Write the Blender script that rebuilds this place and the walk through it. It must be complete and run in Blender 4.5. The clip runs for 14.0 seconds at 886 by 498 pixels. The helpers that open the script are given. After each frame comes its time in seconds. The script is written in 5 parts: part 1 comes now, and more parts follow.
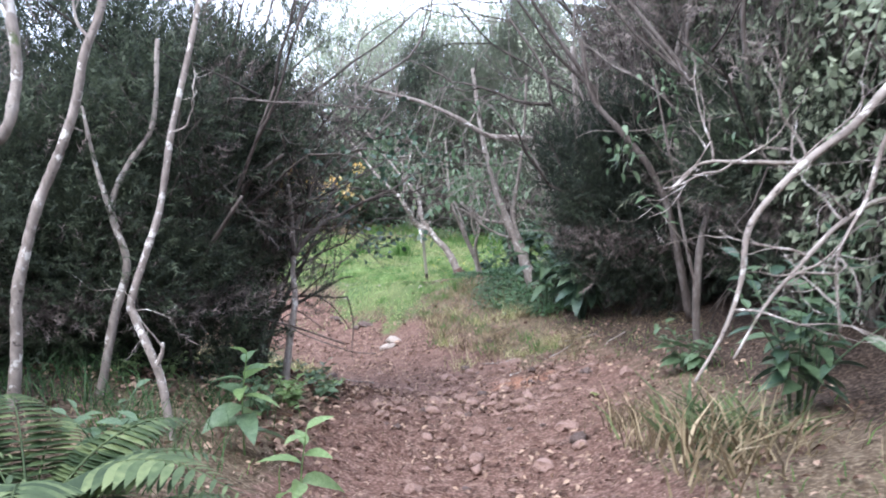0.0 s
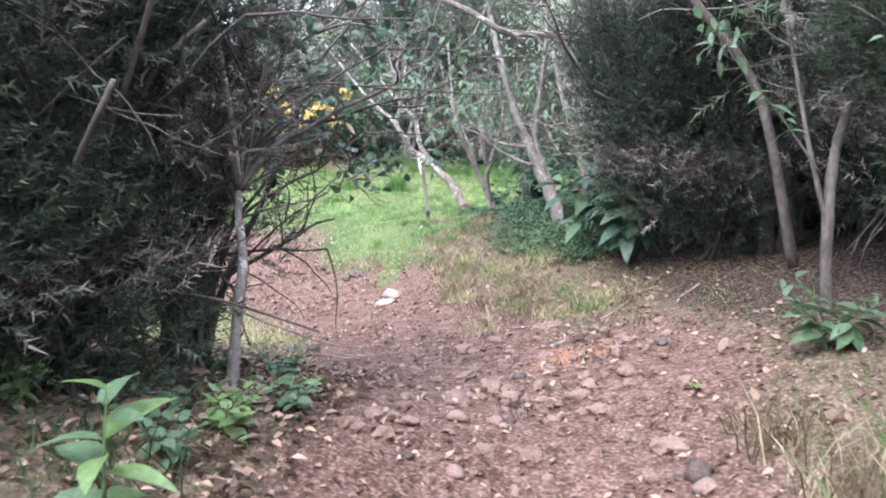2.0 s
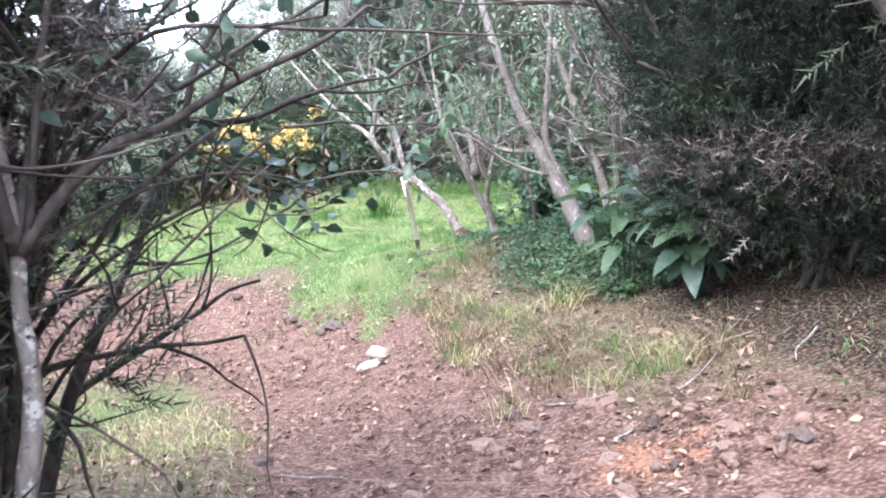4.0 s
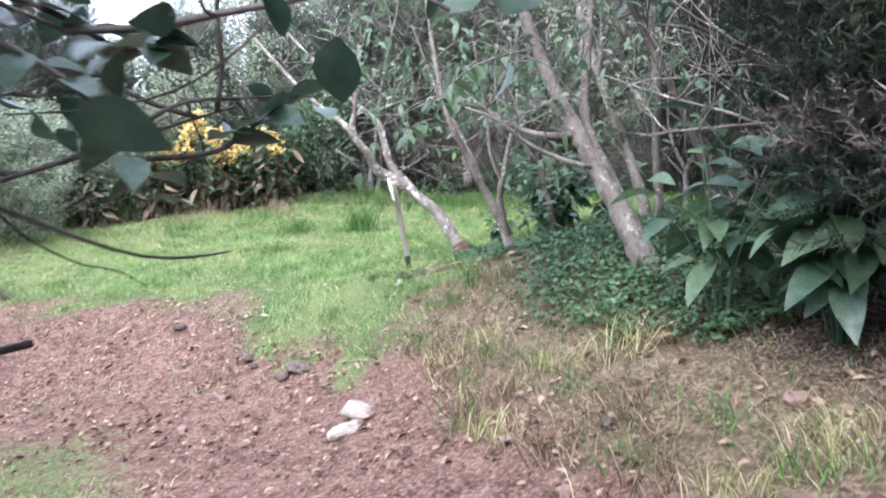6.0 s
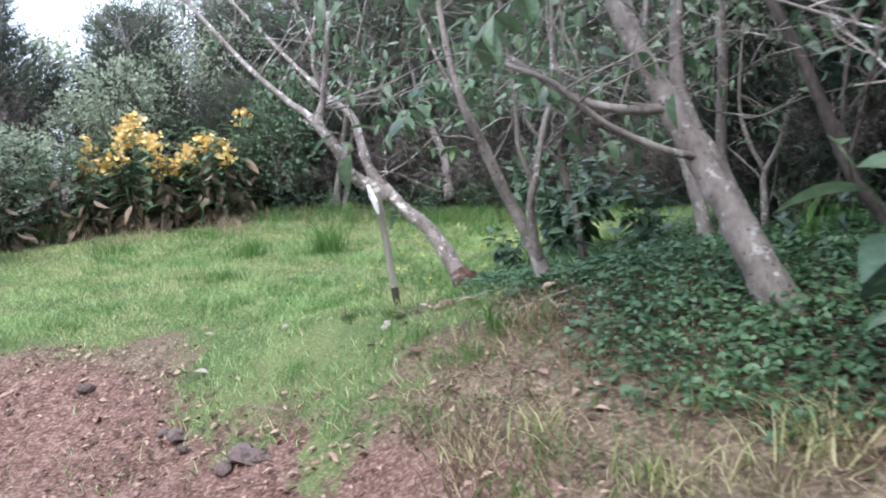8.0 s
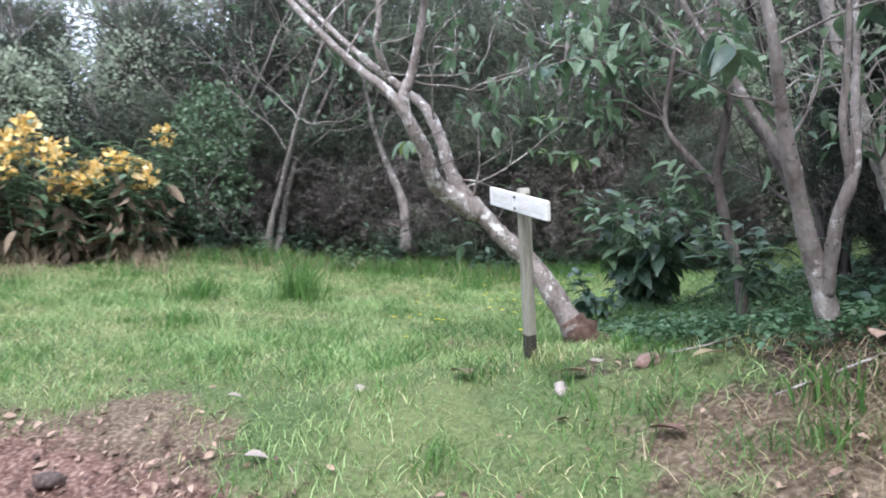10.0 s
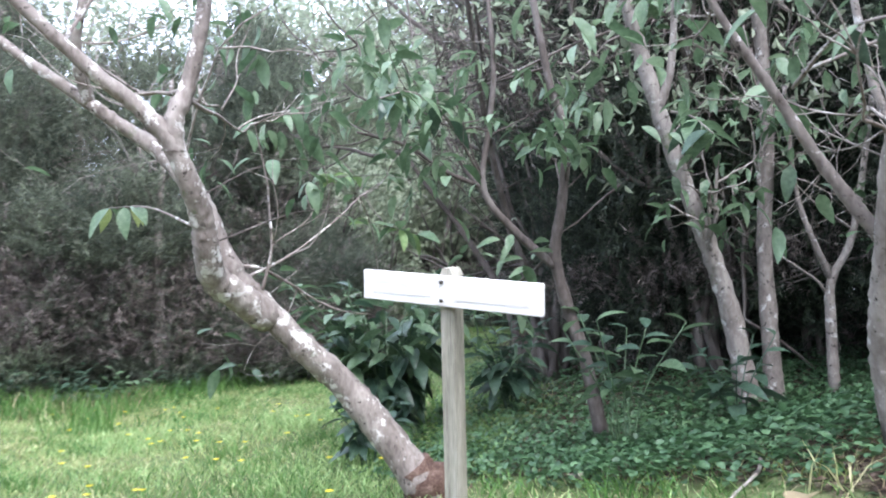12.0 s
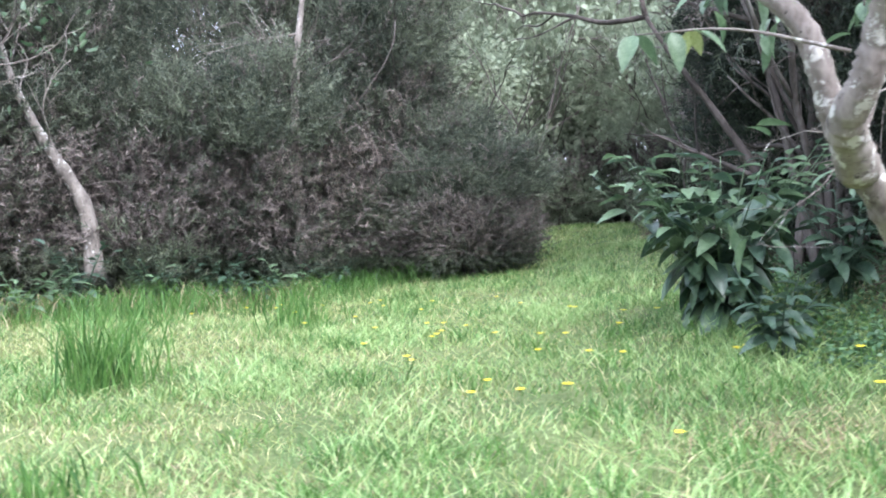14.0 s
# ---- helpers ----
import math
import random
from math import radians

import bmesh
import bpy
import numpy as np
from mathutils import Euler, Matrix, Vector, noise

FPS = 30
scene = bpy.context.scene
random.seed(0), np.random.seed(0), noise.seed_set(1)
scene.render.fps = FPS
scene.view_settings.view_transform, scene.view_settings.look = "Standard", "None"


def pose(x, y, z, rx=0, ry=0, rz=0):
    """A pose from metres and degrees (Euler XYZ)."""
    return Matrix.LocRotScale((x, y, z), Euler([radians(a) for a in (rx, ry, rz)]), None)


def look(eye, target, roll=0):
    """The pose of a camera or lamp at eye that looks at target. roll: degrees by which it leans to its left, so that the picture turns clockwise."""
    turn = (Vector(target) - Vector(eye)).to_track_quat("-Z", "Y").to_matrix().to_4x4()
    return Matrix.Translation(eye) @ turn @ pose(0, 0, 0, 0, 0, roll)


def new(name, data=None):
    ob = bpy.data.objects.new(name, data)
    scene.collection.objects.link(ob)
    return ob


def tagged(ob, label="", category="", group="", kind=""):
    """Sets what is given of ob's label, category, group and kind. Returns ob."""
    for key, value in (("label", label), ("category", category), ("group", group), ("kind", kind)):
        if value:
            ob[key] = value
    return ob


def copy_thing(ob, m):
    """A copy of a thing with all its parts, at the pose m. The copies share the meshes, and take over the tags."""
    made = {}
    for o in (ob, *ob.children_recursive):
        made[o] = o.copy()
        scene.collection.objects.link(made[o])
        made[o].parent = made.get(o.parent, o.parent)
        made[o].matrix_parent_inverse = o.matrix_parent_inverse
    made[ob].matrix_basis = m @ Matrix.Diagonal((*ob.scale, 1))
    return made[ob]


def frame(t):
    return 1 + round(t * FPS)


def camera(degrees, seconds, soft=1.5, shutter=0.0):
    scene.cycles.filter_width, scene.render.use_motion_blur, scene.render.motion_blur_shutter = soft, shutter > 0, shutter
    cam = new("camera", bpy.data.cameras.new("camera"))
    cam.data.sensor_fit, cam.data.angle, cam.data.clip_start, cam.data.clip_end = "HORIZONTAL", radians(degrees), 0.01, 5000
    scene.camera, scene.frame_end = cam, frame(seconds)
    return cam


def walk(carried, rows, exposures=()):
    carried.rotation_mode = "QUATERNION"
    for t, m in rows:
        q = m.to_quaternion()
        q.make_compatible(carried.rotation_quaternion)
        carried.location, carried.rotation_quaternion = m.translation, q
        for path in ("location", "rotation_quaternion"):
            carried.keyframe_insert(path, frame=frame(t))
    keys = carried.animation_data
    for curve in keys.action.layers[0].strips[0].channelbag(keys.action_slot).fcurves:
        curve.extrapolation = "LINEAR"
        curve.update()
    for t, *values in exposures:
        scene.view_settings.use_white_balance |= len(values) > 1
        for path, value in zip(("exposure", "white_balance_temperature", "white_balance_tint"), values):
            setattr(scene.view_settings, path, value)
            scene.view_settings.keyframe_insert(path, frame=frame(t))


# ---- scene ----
cam = camera(56.1, 14.0, 1.9, 0.3)
PATH = [
    (0, (4.009, -6.896, 2.55), (3.607, -4.948, 2.337), 2.3),
    (0.5, (3.792, -6.223, 2.429), (3.366, -4.289, 2.151), 0.4),
    (1, (3.535, -5.547, 2.345), (3.108, -3.609, 2.097), 0.9),
    (1.5, (3.403, -4.964, 2.32), (2.961, -3.028, 2.083), -1.4),
    (2, (3.234, -4.201, 2.185), (2.858, -2.271, 1.82), 1.1),
    (2.5, (3.192, -3.523, 2.126), (2.767, -1.594, 1.815), 1.6),
    (3, (3.094, -2.855, 2.031), (2.666, -0.946, 1.616), -1.2),
    (3.5, (2.866, -2.153, 2.002), (2.435, -0.233, 1.646), -0.6),
    (3.7, (2.8, -1.916, 1.979), (2.396, 0.016, 1.654), -1.6),
    (5.8, (2.094, 0.562, 1.541), (1.821, 2.519, 1.233), -4.8),
    (6, (2.042, 0.868, 1.512), (1.73, 2.825, 1.24), -2.4),
    (6.5, (1.929, 1.393, 1.455), (1.703, 3.367, 1.229), -0.5),
    (7, (1.84, 1.998, 1.387), (1.586, 3.964, 1.124), -1.2),
    (7.5, (1.618, 2.642, 1.347), (1.432, 4.62, 1.116), -3.1),
    (8, (1.304, 3.272, 1.281), (1.087, 5.247, 1.049), -2.6),
    (8.2, (1.132, 3.52, 1.254), (0.857, 5.49, 1.05), 0.8),
    (10.3, (-1.212, 5.961, 0.701), (-0.883, 7.933, 0.651), -0.0),
    (10.5, (-1.294, 6.248, 0.703), (-0.848, 8.197, 0.644), -1.0),
    (11, (-1.57, 6.851, 0.701), (-0.9, 8.735, 0.673), -2.2),
    (11.5, (-1.823, 7.528, 0.682), (-0.864, 9.283, 0.717), -2.4),
    (12, (-2.091, 8.185, 0.745), (-0.842, 9.735, 0.941), -2.3),
    (12.5, (-2.367, 8.817, 0.713), (-0.991, 10.256, 0.906), -2.2),
    (13, (-2.8, 9.348, 0.686), (-1.503, 10.868, 0.766), -1.6),
    (13.5, (-3.2, 10.011, 0.65), (-1.939, 11.563, 0.648), -1.5),
    (14, (-3.64, 10.551, 0.65), (-2.322, 12.055, 0.619), -2.1),
]
LIGHT = [(0, 1.6), (0.5, 1.5), (1, 1.68), (1.5, 1.7), (2, 2.03), (2.5, 2.28), (3, 2.22), (3.5, 2.25), (6, 1.85), (7, 1.7), (8, 1.42), (10.5, 1.42), (11, 1.74), (11.5, 1.88), (12.5, 1.97), (14, 2.14)]
walk(cam, [(t, look(eye, target, roll)) for t, eye, target, roll in PATH], [(t, stops, 5850, 10) for t, stops in LIGHT])

# ---- world, sun, exposure ----
SUN_UP, SUN_ROUND = 52.0, 200.0
world = bpy.data.worlds.new("overcast")
scene.world = world
world.use_nodes = True
wn = world.node_tree
sky = wn.nodes.new("ShaderNodeTexSky")
sky.sky_type, sky.sun_disc = "NISHITA", False
sky.sun_elevation, sky.sun_rotation = radians(SUN_UP), radians(SUN_ROUND)
sky.air_density, sky.dust_density, sky.ozone_density = 1.0, 6.0, 1.0
veil = wn.nodes.new("ShaderNodeMix")
veil.data_type = "RGBA"
veil.inputs[0].default_value = 0.75
veil.inputs[7].default_value = (8.4, 8.9, 10.4, 1)
wn.links.new(sky.outputs[0], veil.inputs[6])
wn.links.new(veil.outputs[2], wn.nodes["Background"].inputs[0])
wn.nodes["Background"].inputs[1].default_value = 0.15
sun = new("sun", bpy.data.lights.new("sun", "SUN"))
sun.data.energy, sun.data.angle, sun.data.color = 1.2, radians(20), (1.0, 0.97, 0.93)
a, e = radians(SUN_ROUND), radians(SUN_UP)
sun.matrix_world = look((0, 0, 30), (0 - math.sin(a) * math.cos(e), 0 - math.cos(a) * math.cos(e), 30 - math.sin(e)))

# ---- materials ----
def material(name, stops, scale=6.0, rough=0.8, bump=0.3, fine=60.0, leafy=0.0, island=0.35, stretch=(1, 1, 1), metal=0.0, spec=0.3):
    """Colour ramp over two scales of noise, with each island or object a little different; leafy: share of light let through."""
    m = bpy.data.materials.new(name)
    m.use_nodes = True
    t = m.node_tree
    n, l = t.nodes, t.links
    p = n["Principled BSDF"]
    co, mp = n.new("ShaderNodeTexCoord"), n.new("ShaderNodeMapping")
    mp.inputs["Scale"].default_value = stretch
    l.new(co.outputs["Object"], mp.inputs[0])
    big, small = n.new("ShaderNodeTexNoise"), n.new("ShaderNodeTexNoise")
    big.inputs["Scale"].default_value, small.inputs["Scale"].default_value = scale, fine
    big.inputs["Detail"].default_value, small.inputs["Detail"].default_value = 4, 3
    for q in (big, small):
        l.new(mp.outputs[0], q.inputs["Vector"])
    geo, info = n.new("ShaderNodeNewGeometry"), n.new("ShaderNodeObjectInfo")

    def maths(op, x, y):
        q = n.new("ShaderNodeMath")
        q.operation = op
        for k, v in enumerate((x, y)):
            if isinstance(v, (int, float)):
                q.inputs[k].default_value = v
            else:
                l.new(v, q.inputs[k])
        return q.outputs[0]

    f = maths("ADD", maths("MULTIPLY", big.outputs[0], 0.6), maths("MULTIPLY", small.outputs[0], 0.4))
    r = maths("ADD", maths("MULTIPLY", geo.outputs["Random Per Island"], 0.7), maths("MULTIPLY", info.outputs["Random"], 0.3))
    f = maths("ADD", f, maths("MULTIPLY", maths("SUBTRACT", r, 0.5), island))
    ramp = n.new("ShaderNodeValToRGB")
    lo, hi = 0.3, 0.72
    cols = ramp.color_ramp.elements
    while len(cols) < len(stops):
        cols.new(0.5)
    for k, c in enumerate(stops):
        cols[k].position = lo + (hi - lo) * k / (len(stops) - 1)
        cols[k].color = (*c, 1)
    l.new(f, ramp.inputs[0])
    l.new(ramp.outputs[0], p.inputs["Base Color"])
    p.inputs["Roughness"].default_value, p.inputs["Metallic"].default_value = rough, metal
    p.inputs["Specular IOR Level"].default_value = spec
    if bump:
        b = n.new("ShaderNodeBump")
        b.inputs["Strength"].default_value, b.inputs["Distance"].default_value = bump, 0.02
        l.new(f, b.inputs["Height"])
        l.new(b.outputs[0], p.inputs["Normal"])
    if leafy:
        tr, mix = n.new("ShaderNodeBsdfTranslucent"), n.new("ShaderNodeMixShader")
        l.new(ramp.outputs[0], tr.inputs[0])
        mix.inputs[0].default_value = leafy
        l.new(p.outputs[0], mix.inputs[1])
        l.new(tr.outputs[0], mix.inputs[2])
        l.new(mix.outputs[0], n["Material Output"].inputs[0])
    return m


def bark_material(name, dark, mid, pale, lichen, patchy):
    """Ridged bark with pale lichen blotches, dark rings and pits."""
    m = material(name, [dark, mid, pale], 7, 0.95, 0.9, 38, stretch=(1, 1, 0.5))
    n, l = m.node_tree.nodes, m.node_tree.links
    p = n["Principled BSDF"]
    base = p.inputs["Base Color"].links[0].from_socket
    co = n["Texture Coordinate"].outputs["Object"]

    def cut(scale, lo, hi, detail=6):
        q, r = n.new("ShaderNodeTexNoise"), n.new("ShaderNodeMapRange")
        q.inputs["Scale"].default_value, q.inputs["Detail"].default_value, q.inputs["Roughness"].default_value = scale, detail, 0.7
        l.new(co, q.inputs["Vector"])
        r.inputs[1].default_value, r.inputs[2].default_value = lo, hi
        l.new(q.outputs[0], r.inputs[0])
        return r.outputs[0]

    def over(fac, x, colour):
        q = n.new("ShaderNodeMix")
        q.data_type = "RGBA"
        l.new(fac, q.inputs[0])
        l.new(x, q.inputs[6])
        q.inputs[7].default_value = (*colour, 1)
        return q.outputs[2]

    c = over(cut(11, patchy, patchy + 0.06), base, lichen)
    c = over(cut(26, 0.60, 0.66), c, tuple(0.45 * v for v in dark))
    c = over(cut(5, 0.62, 0.72), c, (0.10, 0.12, 0.06))
    l.new(c, p.inputs["Base Color"])
    return m


BARK_PALE = bark_material("pale_lichen_bark", (0.10, 0.08, 0.07), (0.24, 0.205, 0.185), (0.38, 0.34, 0.31), (0.55, 0.52, 0.49), 0.55)
BARK_GREY = bark_material("grey_bark", (0.075, 0.062, 0.055), (0.18, 0.155, 0.14), (0.30, 0.27, 0.245), (0.44, 0.42, 0.40), 0.58)
BARK_DARK = material("dark_bark", [(0.03, 0.025, 0.022), (0.085, 0.07, 0.063), (0.17, 0.15, 0.14)], 8, 0.95, 0.5, 40, stretch=(1, 1, 0.4))
BARK_FOOT = material("rotting_bark", [(0.035, 0.02, 0.015), (0.085, 0.05, 0.038), (0.18, 0.125, 0.10)], 14, 0.95, 0.9, 70)
HEATH = material("heath_foliage", [(0.015, 0.021, 0.015), (0.033, 0.044, 0.03), (0.08, 0.10, 0.06)], 2.0, 0.7, 0, 20, 0.25, 0.5)
HEATH_GREY = material("dry_heath_foliage", [(0.06, 0.05, 0.048), (0.15, 0.124, 0.115), (0.28, 0.235, 0.215)], 2.0, 0.8, 0, 20, 0.15, 0.5)
HEATH_OLIVE = material("olive_heath_foliage", [(0.032, 0.041, 0.032), (0.08, 0.094, 0.067), (0.19, 0.21, 0.145)], 1.2, 0.7, 0, 14, 0.3, 0.5)
CANOPY = material("grey_green_canopy", [(0.20, 0.235, 0.165), (0.31, 0.355, 0.25), (0.44, 0.49, 0.36)], 1.0, 0.6, 0, 12, 0.4, 0.5)
LEAF = material("broad_leaf", [(0.05, 0.085, 0.045), (0.10, 0.16, 0.085), (0.19, 0.26, 0.155)], 5, 0.42, 0.1, 40, 0.35, 0.4, spec=0.5)
LEAF_DARK = material("dark_glossy_leaf", [(0.02, 0.04, 0.026), (0.042, 0.078, 0.05), (0.09, 0.14, 0.09)], 5, 0.38, 0.1, 40, 0.25, 0.4, spec=0.5)
LEAF_BRIGHT = material("young_leaf", [(0.11, 0.18, 0.065), (0.20, 0.30, 0.12), (0.34, 0.43, 0.21)], 5, 0.45, 0.1, 40, 0.45, 0.4, spec=0.5)
LEAF_SICK = material("yellowing_leaf", [(0.14, 0.17, 0.06), (0.28, 0.33, 0.12), (0.45, 0.48, 0.22)], 6, 0.5, 0.1, 40, 0.4, 0.5)
FERN = material("fern_green", [(0.04, 0.065, 0.03), (0.095, 0.135, 0.06), (0.20, 0.245, 0.11)], 4, 0.55, 0, 30, 0.35, 0.5)
GRASS = material("lawn_grass", [(0.065, 0.135, 0.035), (0.185, 0.32, 0.10), (0.38, 0.50, 0.21)], 1.2, 0.55, 0, 7, 0.35, 0.9, spec=0.5)
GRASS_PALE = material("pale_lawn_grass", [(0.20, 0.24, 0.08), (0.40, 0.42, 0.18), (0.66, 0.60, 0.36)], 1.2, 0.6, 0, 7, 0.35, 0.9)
GRASS_DARK = material("tuft_grass", [(0.04, 0.10, 0.025), (0.09, 0.19, 0.045), (0.16, 0.28, 0.08)], 2, 0.5, 0, 8, 0.35, 0.5)
# darker copy of the tuft grass, with the saplings' shade in its colour
GRASS_SHADED = material("shade_darkened_grass", [(0.02, 0.05, 0.018), (0.045, 0.095, 0.035), (0.09, 0.16, 0.06)], 2, 0.5, 0, 8, 0.35, 0.5)
STRAW = material("dry_grass", [(0.09, 0.066, 0.038), (0.22, 0.17, 0.10), (0.45, 0.37, 0.24)], 2, 0.75, 0, 8, 0.25, 0.7)
CHAFF = material("pale_plant_chaff", [(0.16, 0.10, 0.075), (0.32, 0.22, 0.17), (0.52, 0.41, 0.34)], 4, 0.85, 0, 20, 0.1, 0.9)
LITTER = material("leaf_litter", [(0.07, 0.04, 0.03), (0.17, 0.105, 0.08), (0.38, 0.27, 0.20)], 8, 0.85, 0, 30, 0.1, 0.9)
DEAD = material("dead_brown_leaf", [(0.06, 0.045, 0.03), (0.15, 0.11, 0.075), (0.28, 0.21, 0.15)], 5, 0.85, 0, 20, 0.2, 0.7)
STONE = material("reddish_stone", [(0.075, 0.042, 0.034), (0.16, 0.098, 0.08), (0.29, 0.195, 0.165)], 7, 0.9, 0.7, 50, island=0.5)
STONE_PALE = material("pale_stone", [(0.16, 0.12, 0.10), (0.28, 0.23, 0.20), (0.42, 0.37, 0.33)], 8, 0.9, 0.6, 50)
STONE_DARK = material("dark_stone", [(0.035, 0.025, 0.022), (0.085, 0.06, 0.052), (0.16, 0.12, 0.11)], 8, 0.9, 0.7, 50)
COVER = material("ground_cover_leaf", [(0.035, 0.08, 0.034), (0.062, 0.125, 0.054), (0.115, 0.20, 0.09)], 2, 0.45, 0, 10, 0.3, 0.6, spec=0.5)
GINGER = material("ginger_flower", [(0.60, 0.38, 0.08), (0.80, 0.56, 0.2), (0.90, 0.74, 0.40)], 6, 0.6, 0, 30, 0.3, 0.5)
BUTTER = material("yellow_petal", [(0.75, 0.6, 0.03), (0.85, 0.72, 0.05)], 6, 0.5, 0, 30, 0.2, 0.3)
WOOD = material("weathered_post_wood", [(0.14, 0.13, 0.10), (0.30, 0.28, 0.23), (0.46, 0.44, 0.38)], 9, 0.85, 0.5, 60, stretch=(3, 3, 0.25))
WOOD_DARK = material("dark_post_foot", [(0.02, 0.018, 0.014), (0.05, 0.045, 0.035), (0.11, 0.10, 0.08)], 9, 0.8, 0.5, 60, stretch=(3, 3, 0.25))
PAINT = material("faded_white_paint", [(0.52, 0.49, 0.46), (0.72, 0.70, 0.68), (0.82, 0.80, 0.79)], 7, 0.75, 0.15, 45, stretch=(0.4, 3, 3))
PAINT_WORN = material("worn_routed_letters", [(0.55, 0.52, 0.49), (0.70, 0.67, 0.65), (0.78, 0.76, 0.75)], 9, 0.85, 0.12, 45, stretch=(0.4, 3, 3))
BOLT = material("rusty_bolt", [(0.03, 0.025, 0.022), (0.09, 0.075, 0.065)], 30, 0.6, 0.3, 80, metal=0.7)


def ground_material():
    m = bpy.data.materials.new("trail_ground")
    m.use_nodes = True
    t = m.node_tree
    n, l = t.nodes, t.links
    p = n["Principled BSDF"]
    p.inputs["Roughness"].default_value, p.inputs["Specular IOR Level"].default_value = 0.95, 0.1
    co = n.new("ShaderNodeTexCoord")

    def noise_tex(scale, detail=5):
        q = n.new("ShaderNodeTexNoise")
        q.inputs["Scale"].default_value, q.inputs["Detail"].default_value = scale, detail
        l.new(co.outputs["Object"], q.inputs["Vector"])
        return q.outputs[0]

    def ramp(src, stops):
        r = n.new("ShaderNodeValToRGB")
        while len(r.color_ramp.elements) < len(stops):
            r.color_ramp.elements.new(0.5)
        for k, (pos, c) in enumerate(stops):
            r.color_ramp.elements[k].position, r.color_ramp.elements[k].color = pos, (*c, 1)
        l.new(src, r.inputs[0])
        return r.outputs[0]

    def mix(fac, x, y, kind="MIX"):
        q = n.new("ShaderNodeMix")
        q.data_type, q.blend_type = "RGBA", kind
        if isinstance(fac, float):
            q.inputs[0].default_value = fac
        else:
            l.new(fac, q.inputs[0])
        l.new(x, q.inputs[6])
        l.new(y, q.inputs[7])
        return q.outputs[2]

    def mask(name, wobble):
        at = n.new("ShaderNodeAttribute")
        at.attribute_name = name
        q = n.new("ShaderNodeMath")
        q.operation = "ADD"
        w = n.new("ShaderNodeMath")
        w.operation = "MULTIPLY_ADD"
        l.new(wobble, w.inputs[0])
        w.inputs[1].default_value, w.inputs[2].default_value = 1.1, -0.55
        l.new(at.outputs["Fac"], q.inputs[0])
        l.new(w.outputs[0], q.inputs[1])
        s = n.new("ShaderNodeMapRange")
        s.interpolation_type = "SMOOTHSTEP"
        s.inputs[1].default_value, s.inputs[2].default_value = 0.3, 0.7
        l.new(q.outputs[0], s.inputs[0])
        return s.outputs[0]

    coarse, mid, fine, grit = noise_tex(1.3), noise_tex(7), noise_tex(34, 8), noise_tex(110, 4)
    dirt = mix(0.5, ramp(mid, [(0.32, (0.05, 0.026, 0.02)), (0.5, (0.13, 0.072, 0.056)), (0.68, (0.23, 0.148, 0.12))]),
               ramp(fine, [(0.34, (0.032, 0.018, 0.014)), (0.5, (0.14, 0.082, 0.065)), (0.66, (0.36, 0.26, 0.215))]))
    litter = mix(0.5, ramp(mid, [(0.3, (0.045, 0.03, 0.02)), (0.5, (0.115, 0.085, 0.058)), (0.7, (0.24, 0.185, 0.13))]),
                 ramp(fine, [(0.34, (0.03, 0.02, 0.015)), (0.5, (0.12, 0.088, 0.06)), (0.66, (0.33, 0.265, 0.19))]))
    turf = mix(0.5, ramp(coarse, [(0.35, (0.05, 0.09, 0.03)), (0.65, (0.15, 0.17, 0.07))]),
               ramp(fine, [(0.35, (0.035, 0.05, 0.02)), (0.65, (0.17, 0.20, 0.09))]))
    humus = ramp(fine, [(0.34, (0.014, 0.01, 0.008)), (0.5, (0.048, 0.034, 0.026)), (0.66, (0.17, 0.125, 0.10))])
    col = mix(mask("humus", mid), litter, humus)
    col = mix(mask("dirt", mid), col, dirt)
    red = ramp(fine, [(0.3, (0.11, 0.05, 0.033)), (0.6, (0.34, 0.18, 0.12))])
    col = mix(mask("ochre", mid), col, red)
    col = mix(mask("turf", mid), col, turf)
    l.new(col, p.inputs["Base Color"])
    b1, b2 = n.new("ShaderNodeBump"), n.new("ShaderNodeBump")
    b1.inputs["Strength"].default_value, b1.inputs["Distance"].default_value = 0.8, 0.03
    b2.inputs["Strength"].default_value, b2.inputs["Distance"].default_value = 0.6, 0.01
    l.new(fine, b1.inputs["Height"])
    l.new(grit, b2.inputs["Height"])
    l.new(b1.outputs[0], b2.inputs["Normal"])
    l.new(b2.outputs[0], p.inputs["Normal"])
    return m


GROUND = ground_material()

# ---- the lie of the land ----
FLAT = [-0.4039, 0.2168, 0.7754, -0.4229, 0.4075, 0.1968, -0.5937, 0.4146, -0.3843, 0.9888, 0.2418, -0.5159, -0.0999, -0.1806, 0.3014, 0.3436, -0.0735, -0.0577, -0.2282, 0.513, 0.2836, 0.2821]
HUMPS = [(-0.6, 0, 1.6), (0.2, 2, 1.0), (1.5, 0.2, 1.2), (1.5, 4.3, 1.3), (-0.4, 8.2, 1.2), (0.3, 10.8, 1.3), (1.6, 8.8, 1.2), (0.6, 15.6, 2), (-3, 9.5, 2), (1, 19, 3), (-1.6, 3.6, 1.2), (0.3, -2, 1.2), (3.4, -0.6, 1.2)]


